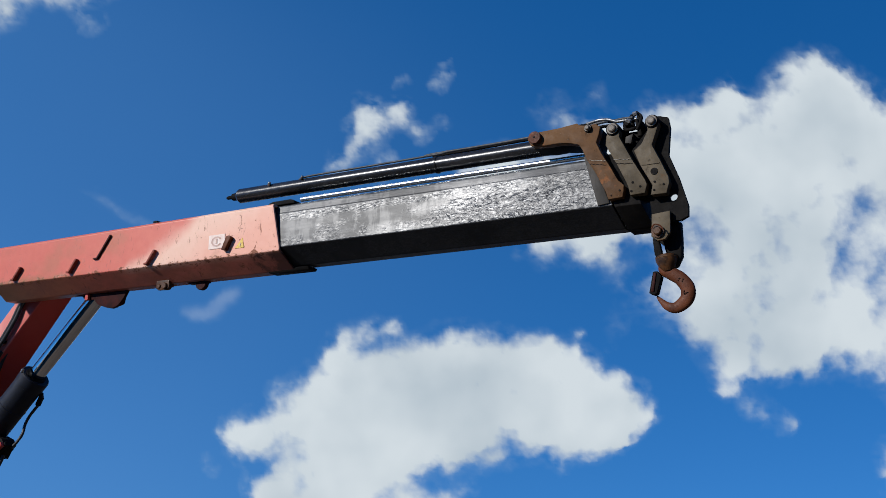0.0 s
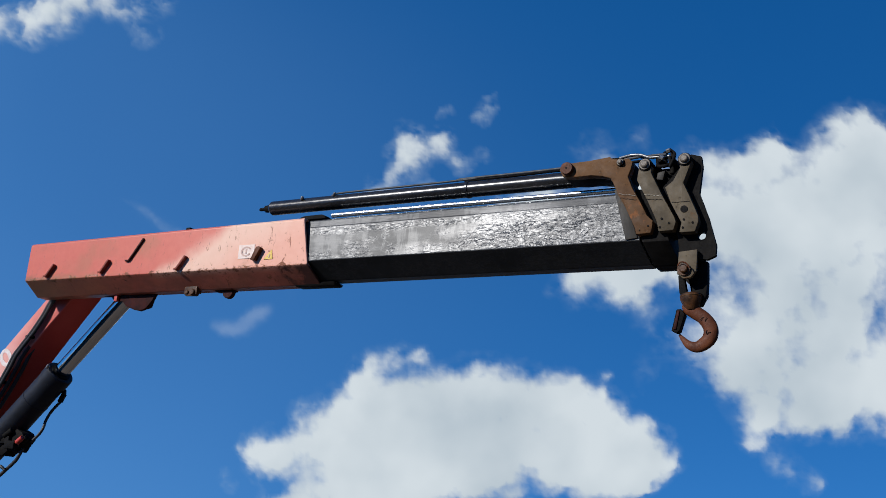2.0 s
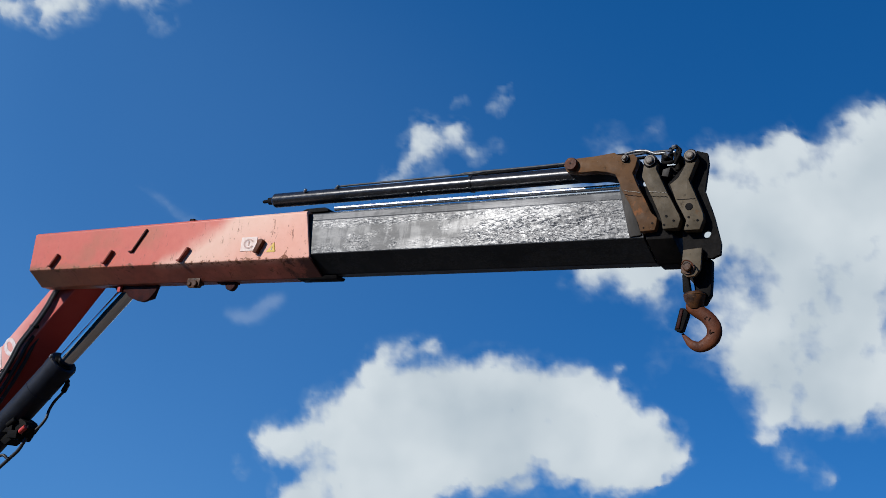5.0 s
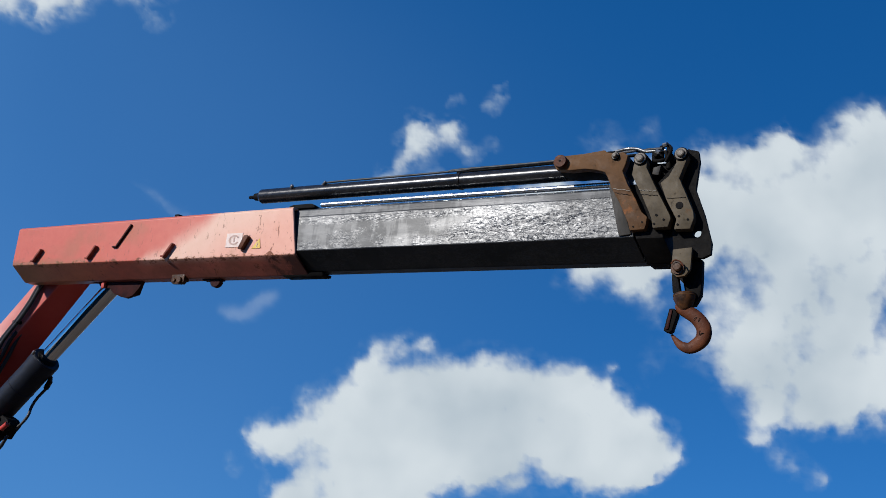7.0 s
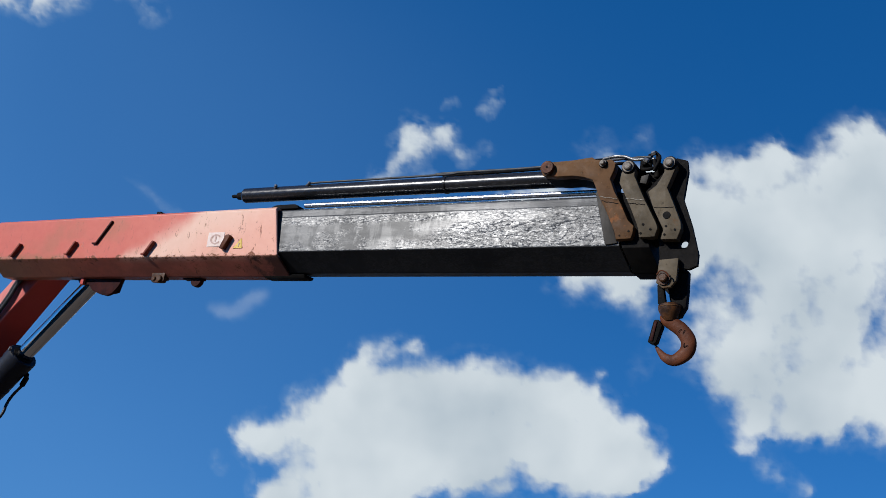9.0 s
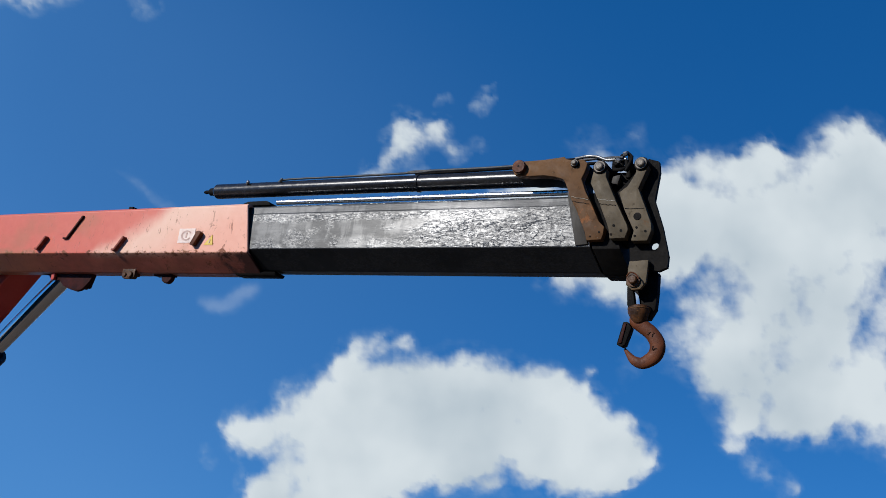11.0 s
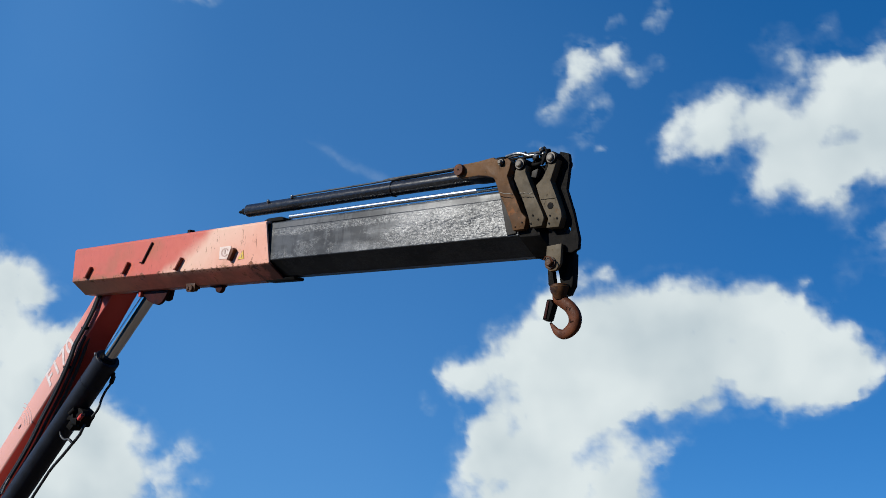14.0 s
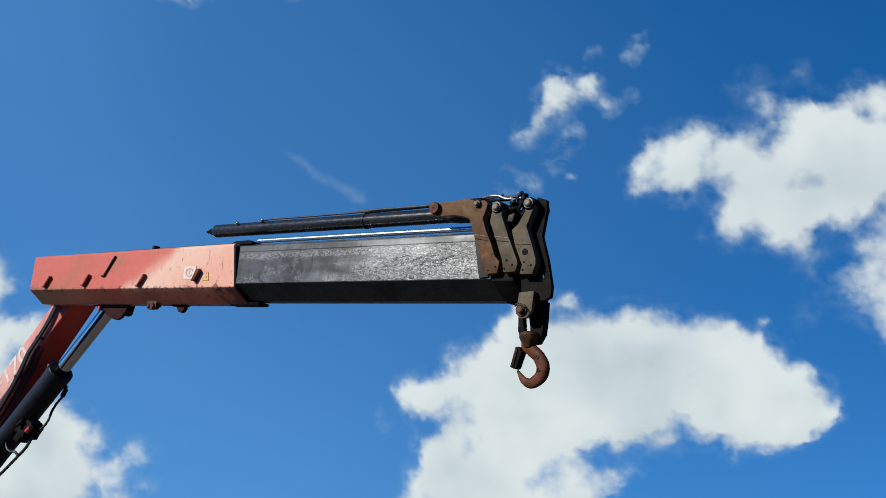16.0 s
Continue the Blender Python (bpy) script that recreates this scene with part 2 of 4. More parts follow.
BROWN = grimy_plate("rust_brown_plate", (0.078, 0.038, 0.015), (0.135, 0.066, 0.025), (0.036, 0.019, 0.009), (0.235, 0.082, 0.022), 0)
OLIVE = grimy_plate("grimy_grey_brown_plate", (0.066, 0.051, 0.031), (0.118, 0.092, 0.058), (0.028, 0.020, 0.012), (0.130, 0.066, 0.026), 3)
RUST = simple("rusted_hook_steel", (0.062, 0.020, 0.009), (0.135, 0.044, 0.018), 15, 0.46, 0.66, 0, 0.4, None, 0.14, (0.030, 0.011, 0.006))
CUP = simple("oily_rust", (0.020, 0.010, 0.005), (0.105, 0.042, 0.014), 22, 0.4, 0.65, 0, 0.3, None, 0.25, (0.16, 0.07, 0.02))
LUG = simple("dark_red_lug_paint", (0.15, 0.032, 0.020), (0.34, 0.085, 0.055), 26, 0.5, 0.7, 0, 0.2, None, 0.15, (0.07, 0.022, 0.012))
PIPE = simple("dull_grey_pipe", (0.030, 0.032, 0.036), (0.070, 0.072, 0.076), 16, 0.42, 0.58, 0.0, 0.1, None, 0.3)
PIN = simple("worn_pin_steel", (0.085, 0.070, 0.054), (0.17, 0.145, 0.115), 40, 0.45, 0.6, 0.1, 0.2, None, 0.35, (0.05, 0.034, 0.02))
CHROME = simple("chromed_rod", (0.66, 0.63, 0.60), (0.74, 0.72, 0.70), 2, 0.07, 0.10, 1.0, 0.0)
STEEL = simple("bare_steel_pipe", (0.22, 0.22, 0.21), (0.36, 0.35, 0.33), 20, 0.30, 0.5, 0.8, 0.1)
RUBBER = simple("black_rubber", (0.010, 0.010, 0.011), (0.020, 0.020, 0.020), 30, 0.45, 0.6)
WHITE = simple("weathered_white_sticker", (0.68, 0.50, 0.41), (0.77, 0.64, 0.55), 30, 0.4, 0.6, 0, 0.05, None, 0.4, (0.50, 0.30, 0.22))
YELLOW = simple("faded_yellow_sticker", (0.60, 0.38, 0.03), (0.70, 0.47, 0.06), 40, 0.4, 0.6, 0, 0.05)
INK = simple("faded_brown_ink", (0.42, 0.25, 0.19), (0.54, 0.36, 0.29), 40, 0.5, 0.6)
LETTER = simple("chalky_white_letter_paint", (0.60, 0.47, 0.42), (0.74, 0.66, 0.61), 30, 0.45, 0.6, 0, 0.05)
WORN = simple("worn_pale_emblem_paint", (0.62, 0.36, 0.30), (0.72, 0.52, 0.46), 40, 0.45, 0.6, 0, 0.05)
CONCRETE = simple("dusty_yard", (0.055, 0.042, 0.031), (0.095, 0.075, 0.055), 1.5, 0.8, 0.95, 0, 0.4)
SEAM = simple("bright_weld_bead", (0.13, 0.11, 0.08), (0.26, 0.23, 0.18), 90, 0.35, 0.5, 0.2, 0.3)
FLARE = simple("smeared_bare_plate", (0.022, 0.020, 0.017), (0.060, 0.054, 0.046), 9, 0.48, 0.65, 0, 0.3, (1, 1, 0.4), 0.14, (0.070, 0.045, 0.026))
BLOCKER = simple("dark_brown_blocker", (0.060, 0.040, 0.028), (0.10, 0.070, 0.048), 1.2, 0.8, 0.95, 0, 0.3)
STRIP = simple("rubbed_bare_steel", (0.76, 0.76, 0.75), (0.84, 0.84, 0.83), 8, 0.24, 0.32, 1.0, 0.0)
# red darkened for oil and also for the shade under the box
OILY = simple("oily_dark_red", (0.018, 0.005, 0.004), (0.055, 0.011, 0.008), 14, 0.5, 0.7, 0, 0.15, None, 0.1)
REDVALVE = simple("red_valve_paint", (0.42, 0.03, 0.02), (0.55, 0.06, 0.04), 40, 0.35, 0.5)


# ---- mesh helpers ----
DROP = 14.0
BOOM = pose(0, 0, 4.037, 0, DROP, 0)       # boom frame: x along the boom to its tip, y away from the lane, z up
OUT = BOOM @ Matrix.Translation((0.070, 0, 0))      # the first black section, run out
TIP = BOOM @ Matrix.Translation((0.076, 0, 0))      # the second section's head, just off its stop
PLACE = {}


def part(name, bm, material, parent=None, label="", at=BOOM, smooth=24):
    me = bpy.data.meshes.new(name)
    bmesh.ops.recalc_face_normals(bm, faces=bm.faces)
    bm.to_mesh(me)
    bm.free()
    for m in material if isinstance(material, list) else [material]:
        me.materials.append(m)
    if smooth:
        me.shade_smooth()
        me.set_sharp_from_angle(angle=radians(smooth))
    ob = new(name, me)
    if parent:
        ob.parent = parent
        ob.matrix_parent_inverse = PLACE[parent.name].inverted()
    ob.matrix_basis = at
    PLACE[ob.name] = at
    if label:
        tagged(ob, label)
    return ob


def thing(name, at, label, category, group="", kind=""):
    ob = new(name)
    ob.matrix_basis = at
    PLACE[ob.name] = at
    return tagged(ob, label, category, group, kind)


def soften(bm, width, angle=25, segments=2):
    es = [e for e in bm.edges if len(e.link_faces) == 2 and e.calc_face_angle() > radians(angle)]
    if width and es:
        bmesh.ops.bevel(bm, geom=es, offset=width, offset_type="OFFSET", segments=segments, profile=0.6, affect="EDGES", clamp_overlap=True)


def prism(profile, x0, x1, slant0=0.0, slant1=0.0, bevel=0.006, hollow=0.0, depth=0.5, cuts=1):
    """A bar along x of the (y, z) profile. slant: how far an end leans back per metre of height. hollow: wall thickness at the x1 end."""
    bm = bmesh.new()
    n = len(profile)
    rings = []
    for i in range(cuts + 1):
        f = i / cuts
        rings.append([bm.verts.new((x0 * (1 - f) + x1 * f - z * (slant0 * (1 - f) + slant1 * f), y, z)) for y, z in profile])
    for a, b in zip(rings, rings[1:]):
        for i in range(n):
            bm.faces.new((a[i], a[(i + 1) % n], b[(i + 1) % n], b[i]))
    bm.faces.new(rings[0])
    if hollow:
        cy = sum(p[0] for p in profile) / n
        cz = sum(p[1] for p in profile) / n
        inner = [(cy + (y - cy) * (1 - hollow / abs(0.5 * (max(p[0] for p in profile) - min(p[0] for p in profile)))),
                  cz + (z - cz) * (1 - hollow / abs(0.5 * (max(p[1] for p in profile) - min(p[1] for p in profile))))) for y, z in profile]
        a = [bm.verts.new((x1 - z * slant1, y, z)) for y, z in inner]
        b = [bm.verts.new((x1 - depth, y, z)) for y, z in inner]
        for i in range(n):
            j = (i + 1) % n
            bm.faces.new((rings[-1][i], rings[-1][j], a[j], a[i]))
            bm.faces.new((a[i], a[j], b[j], b[i]))
        bm.faces.new(b)
    else:
        bm.faces.new(list(reversed(rings[-1])))
    bmesh.ops.recalc_face_normals(bm, faces=bm.faces)
    soften(bm, bevel)
    return bm


def plate(outline, y0, y1, bevel=0.003):
    """A plate cut to the (x, z) outline, from y0 to y1."""
    bm = bmesh.new()
    a = [bm.verts.new((x, y0, z)) for x, z in outline]
    b = [bm.verts.new((x, y1, z)) for x, z in outline]
    n = len(outline)
    bm.faces.new(a)
    bm.faces.new(list(reversed(b)))
    for i in range(n):
        bm.faces.new((a[i], b[i], b[(i + 1) % n], a[(i + 1) % n]))
    bmesh.ops.recalc_face_normals(bm, faces=bm.faces)
    soften(bm, bevel, 20, 2)
    return bm


def box(x0, x1, y0, y1, z0, z1, bevel=0.004):
    bm = bmesh.new()
    bmesh.ops.create_cube(bm, size=1, matrix=Matrix.LocRotScale(((x0 + x1) / 2, (y0 + y1) / 2, (z0 + z1) / 2), None, (x1 - x0, y1 - y0, z1 - z0)))
    soften(bm, bevel)
    return bm


def lathe(p0, p1, rings, seg=28):
    """A turned piece from p0 to p1: rings of (share of the way, radius)."""
    p0, p1 = Vector(p0), Vector(p1)
    q = (p1 - p0).to_track_quat("Z", "Y").to_matrix()
    bm = bmesh.new()
    loops = []
    for f, r in rings:
        c = p0.lerp(p1, f)
        loops.append([bm.verts.new(c + q @ Vector((math.cos(t) * r, math.sin(t) * r, 0))) for t in (2 * math.pi * i / seg for i in range(seg))])
    for a, b in zip(loops, loops[1:]):
        for i in range(seg):
            bm.faces.new((a[i], a[(i + 1) % seg], b[(i + 1) % seg], b[i]))
    bm.faces.new(list(reversed(loops[0])))
    bm.faces.new(loops[-1])
    return bm


def rod(p0, p1, r, bevel=0.003, seg=24):
    e = bevel / max((Vector(p1) - Vector(p0)).length, 1e-6)
    return lathe(p0, p1, [(0, r - bevel), (e, r), (1 - e, r), (1, r - bevel)], seg)


def hose(points, r, seg=16, steps=8):
    """A bent pipe through the points."""
    pts = [Vector(p) for p in points]
    ext = [pts[0] * 2 - pts[1]] + pts + [pts[-1] * 2 - pts[-2]]
    line = []
    for i in range(1, len(ext) - 2):
        a, b, c, d = ext[i - 1:i + 3]
        for s in range(steps):
            t = s / steps
            line.append(0.5 * (2 * b + (c - a) * t + (2 * a - 5 * b + 4 * c - d) * t * t + (3 * b - a - 3 * c + d) * t ** 3))
    line.append(pts[-1])
    bm = bmesh.new()
    loops = []
    for i, p in enumerate(line):
        d = (line[min(i + 1, len(line) - 1)] - line[max(i - 1, 0)]).normalized()
        u = d.cross(Vector((0.13, 1, 0.07))).normalized()
        v = d.cross(u)
        loops.append([bm.verts.new(p + (u * math.cos(t) + v * math.sin(t)) * r) for t in (2 * math.pi * k / seg for k in range(seg))])
    for a, b in zip(loops, loops[1:]):
        for k in range(seg):
            bm.faces.new((a[k], a[(k + 1) % seg], b[(k + 1) % seg], b[k]))
    bm.faces.new(list(reversed(loops[0])))
    bm.faces.new(loops[-1])
    return bm


def join(*bms):
    out = bmesh.new()
    for b in bms:
        me = bpy.data.meshes.new("tmp")
        b.to_mesh(me)
        b.free()
        out.from_mesh(me)
        bpy.data.meshes.remove(me)
    return out


# ---- ground ----
def make_ground():
    bm = bmesh.new()
    bmesh.ops.create_grid(bm, x_segments=40, y_segments=40, size=4000)
    ob = part("ground", bm, CONCRETE, None, at=Matrix.Identity(4))
    tagged(ob, "dusty brown-grey gravel yard under the crane", "ground", "", "structure")


make_ground()


def make_sky_blocker():
    """Plain dark wall added behind the camera, out of its sight, to block low sky light."""
    bm = bmesh.new()
    arc = [radians(300 + a) for a in range(-95, 96, 5)]
    rings = []
    for a in arc:
        c, d = math.cos(a), math.sin(a)
        rings.append([bm.verts.new((4.5 + c * r, -2.5 + d * r, z)) for r, z in ((12.0, 0.0), (12.3, 0.0), (12.3, 5.2), (12.0, 5.2))])
    for a, b in zip(rings, rings[1:]):
        for i in range(4):
            bm.faces.new((a[i], a[(i + 1) % 4], b[(i + 1) % 4], b[i]))
    bm.faces.new(rings[0])
    bm.faces.new(list(reversed(rings[-1])))
    ob = part("sky_blocker", bm, BLOCKER, None, at=Matrix.Identity(4))
    tagged(ob, "unseen dark brown wall added to block low sky light", "wall", "", "structure")


make_sky_blocker()


# ---- clouds ----
EYE = Vector((4.85, -3.78, 1.65))
SIDE, RISE = Vector((0.8762, 0.4702, -0.1059)), Vector((0.26, -0.276, 0.9253))
AHEAD = -SIDE.cross(RISE).normalized()
CLOUD_M = 1.454


def lattice(u, v, seed):
    """Smooth gradient noise on numpy arrays, about -0.7 to 0.7."""
    ang = np.random.RandomState(seed).rand(256, 256) * 2 * np.pi
    gu, gv = np.cos(ang), np.sin(ang)
    iu, iv = np.floor(u).astype(int), np.floor(v).astype(int)
    fu, fv = u - iu, v - iv
    su, sv = fu * fu * fu * (fu * (6 * fu - 15) + 10), fv * fv * fv * (fv * (6 * fv - 15) + 10)
    g = lambda a, b: gu[(iu + a) % 256, (iv + b) % 256] * (fu - a) + gv[(iu + a) % 256, (iv + b) % 256] * (fv - b)
    return (g(0, 0) * (1 - su) + g(1, 0) * su) * (1 - sv) + (g(0, 1) * (1 - su) + g(1, 1) * su) * sv


def billow(u, v, size, octaves, seed, fade=0.55):
    out, amp = np.zeros_like(u), 1.0
    for o in range(octaves):
        out += amp * lattice(u / size + 17.3 * o, v / size + 9.1 * o, seed + o)
        amp, size = amp * fade, size * 0.5
    return out


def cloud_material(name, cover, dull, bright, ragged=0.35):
    """Emissive vapour, sunlit white and shaded grey put into its colour: thin where its body is thin."""
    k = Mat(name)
    body, toplit = k.t.nodes.new("ShaderNodeAttribute"), k.t.nodes.new("ShaderNodeAttribute")
    body.attribute_name, toplit.attribute_name = "vapour", "toplit"
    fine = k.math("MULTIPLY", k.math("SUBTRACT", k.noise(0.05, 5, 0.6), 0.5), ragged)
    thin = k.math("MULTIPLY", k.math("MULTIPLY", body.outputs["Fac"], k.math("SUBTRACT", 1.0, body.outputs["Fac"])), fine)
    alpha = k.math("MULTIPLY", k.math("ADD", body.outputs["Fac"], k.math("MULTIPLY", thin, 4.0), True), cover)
    col = k.mix(k.ramp(body.outputs["Fac"], 0.0, 0.7), k.mix(0.5, dull, (0.30, 0.48, 0.68)), k.mix(toplit.outputs["Fac"], dull, bright))     # thin shreds scatter blue
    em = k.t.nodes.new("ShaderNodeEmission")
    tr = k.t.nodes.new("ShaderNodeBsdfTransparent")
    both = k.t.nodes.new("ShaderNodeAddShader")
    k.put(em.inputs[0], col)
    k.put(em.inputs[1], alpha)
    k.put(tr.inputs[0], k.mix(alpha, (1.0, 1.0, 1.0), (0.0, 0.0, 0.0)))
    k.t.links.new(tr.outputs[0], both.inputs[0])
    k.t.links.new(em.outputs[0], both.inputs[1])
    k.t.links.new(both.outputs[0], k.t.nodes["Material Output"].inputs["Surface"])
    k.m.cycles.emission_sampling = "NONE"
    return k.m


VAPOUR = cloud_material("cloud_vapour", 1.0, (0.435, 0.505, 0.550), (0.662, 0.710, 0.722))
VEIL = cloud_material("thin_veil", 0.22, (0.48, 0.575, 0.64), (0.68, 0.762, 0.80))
# pale blue emission: high haze, widened to brighten the left of the sky
HAZE = cloud_material("sky_lightening_haze", 0.36, (0.17, 0.39, 0.74), (0.19, 0.41, 0.75), 0.0)


def cloud(far, seed, label, crown=(), flank=(), base=(), gaps=(), cell=3.5, rough=1.0, stuff=VAPOUR, thin=0.32, span=0.66, torn=0.55):
    """A far bank of vapour. Its puffs: (across, down, radius, thickness) in sixteen-hundredths of the distance."""
    groups = [(n, np.array(p, float)) for n, p in (("crown", crown), ("flank", flank), ("base", base)) if len(p)]
    p = np.concatenate([g for _, g in groups])
    reach = (1.5 if rough else 2.2) * p[:, 2] + 12
    u0, v0, u1, v1 = (p[:, 0] - reach).min(), (p[:, 1] - reach).min(), (p[:, 0] + reach).max(), (p[:, 1] + reach).max()
    nu, nv = int((u1 - u0) / cell) + 2, int((v1 - v0) / cell) + 2
    u, v = np.meshgrid(u0 + np.arange(nu) * cell, v0 + np.arange(nv) * cell)
    wu = u + rough * (14 * billow(u, v, 70, 5, seed + 40) + 7 * billow(u, v, 24, 3, seed + 44))
    wv = v + rough * (14 * billow(u, v, 70, 5, seed + 60) + 7 * billow(u, v, 24, 3, seed + 64))
    pile = lambda q, a, b: sum(w * np.exp(-1.35 * ((a - x) ** 2 + (b - y) ** 2) / (r * r)) for x, y, r, w in q)
    shares = [pile(g, wu, wv) for _, g in groups]
    s = 1.5 * (1 - np.exp(-1.1 * sum(shares)))
    for a, b, r, w in gaps:
        s = s * (1 - w * np.exp(-1.2 * ((wu - a) ** 2 + (wv - b) ** 2) / (r * r)))
    tuft = billow(u, v, 64, 6, seed, 0.53)
    d = s + rough * 0.36 * tuft * np.clip(s * 2.5, 0, 1)
    core = np.clip((d - thin) / span, 0, 1) ** 1.25
    strand = 1 - 2.2 * np.abs(billow(u + 9 * tuft, 1.5 * v + 9 * tuft, 90, 6, seed + 70, 0.60))      # torn fringe round the body
    fringe = rough * torn * np.clip((s - 0.10) / 0.9, 0, 1) ** 0.8 * np.clip(0.55 * strand + 0.7 * tuft + 0.10, 0, 1)
    body = 1 - (1 - core) * (1 - np.clip(fringe, 0, 0.9))
    # light from above put into the emission: strongest in the crowns, duller where much vapour lies above
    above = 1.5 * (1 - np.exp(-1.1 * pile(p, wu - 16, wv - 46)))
    toplit = np.clip(0.84 - 0.32 * above + 0.16 * s + 0.75 * billow(u, v, 190, 4, seed + 90, 0.45) + 0.05 * tuft, 0, 1)
    keep = body > 0.004
    k = CLOUD_M * far / 2500
    quad = keep[:-1, :-1] | keep[1:, :-1] | keep[:-1, 1:] | keep[1:, 1:]
    owner = np.argmax(np.stack(shares), 0)[:-1, :-1]
    rot = Matrix((SIDE, RISE, -AHEAD)).transposed().to_4x4()
    at = Matrix.Translation(EYE + AHEAD * far - SIDE * 784 * k + RISE * 441 * k) @ rot
    whole = thing("cloud", at, label, "cloud", "clouds in the blue sky") if len(groups) > 1 else None
    for n, (name, _) in enumerate(groups):
        mine = quad & (owner == n)
        if not mine.any():
            continue
        need = np.zeros(u.shape, bool)
        for a in (slice(None, -1), slice(1, None)):
            for b in (slice(None, -1), slice(1, None)):
                need[a, b] |= mine
        index = -np.ones(u.shape, int)
        index[need] = np.arange(need.sum())
        # the bank swells towards the eye where it is thick
        verts = np.stack([u[need] * k, -v[need] * k, np.clip(d[need], 0, 1.6) * 40.0], 1)
        jj, ii = np.nonzero(mine)
        faces = np.stack([index[jj, ii], index[jj + 1, ii], index[jj + 1, ii + 1], index[jj, ii + 1]], 1)
        me = bpy.data.meshes.new(name)
        me.from_pydata(verts.tolist(), [], faces.tolist())
        for key, field in (("vapour", body), ("toplit", toplit)):
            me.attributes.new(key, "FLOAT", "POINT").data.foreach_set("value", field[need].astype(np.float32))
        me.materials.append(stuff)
        me.shade_smooth()
        ob = new(name if whole else "cloud", me)
        if whole:
            ob.parent = whole
        else:
            ob.matrix_basis = at
            tagged(ob, label, "cloud", "clouds in the blue sky")


cloud(2600, 3, "broad white cumulus cloud with a ragged lower edge",
      crown=[(660, 628, 28, 0.8), (705, 613, 26, 0.75), (742, 611, 20, 0.55), (640, 655, 26, 0.8), (700, 687, 48, 1), (760, 689, 46, 1), (820, 676, 44, 1), (866, 668, 40, 1), (920, 687, 44, 1), (980, 703, 46, 1), (1028, 700, 34, 0.9), (1063, 736, 42, 1), (1111, 768, 42, 1), (1151, 805, 38, 0.9), (1189, 805, 22, 0.5), (1066, 654, 13, 0.5), (1062, 684, 13, 0.45), (1139, 735, 15, 0.5)],
      flank=[(661, 756, 56, 1), (433, 770, 20, 0.42), (457, 763, 28, 0.75), (489, 781, 42, 1), (546, 757, 46, 1), (601, 723, 48, 1), (650, 703, 50, 1), (611, 798, 76, 1), (726, 782, 88, 1), (851, 771, 86, 1), (836, 731, 60, 1), (761, 737, 60, 1), (971, 760, 70, 1), (1051, 779, 56, 1), (1105, 815, 44, 1), (1031, 826, 36, 0.8)],
      base=[(511, 856, 37, 0.8), (484, 882, 27, 0.5), (525, 913, 49, 1), (466, 946, 37, 0.7), (586, 918, 67, 1), (639, 872, 70, 1), (730, 847, 50, 0.9), (737, 938, 46, 1), (798, 931, 33, 0.8), (846, 913, 20, 0.35), (624, 1005, 91, 1), (510, 1017, 82, 1), (734, 1009, 60, 1), (1015, 873, 25, 0.5), (1068, 848, 37, 1), (1113, 836, 33, 0.9), (815, 817, 49, 1), (893, 798, 52, 1), (974, 808, 51, 1), (1031, 814, 43, 1)],
      gaps=[(788, 885, 26, 0.5), (847, 877, 21, 0.4), (502, 830, 21, 0.35), (690, 649, 30, 0.35), (932, 835, 34, 0.2)])
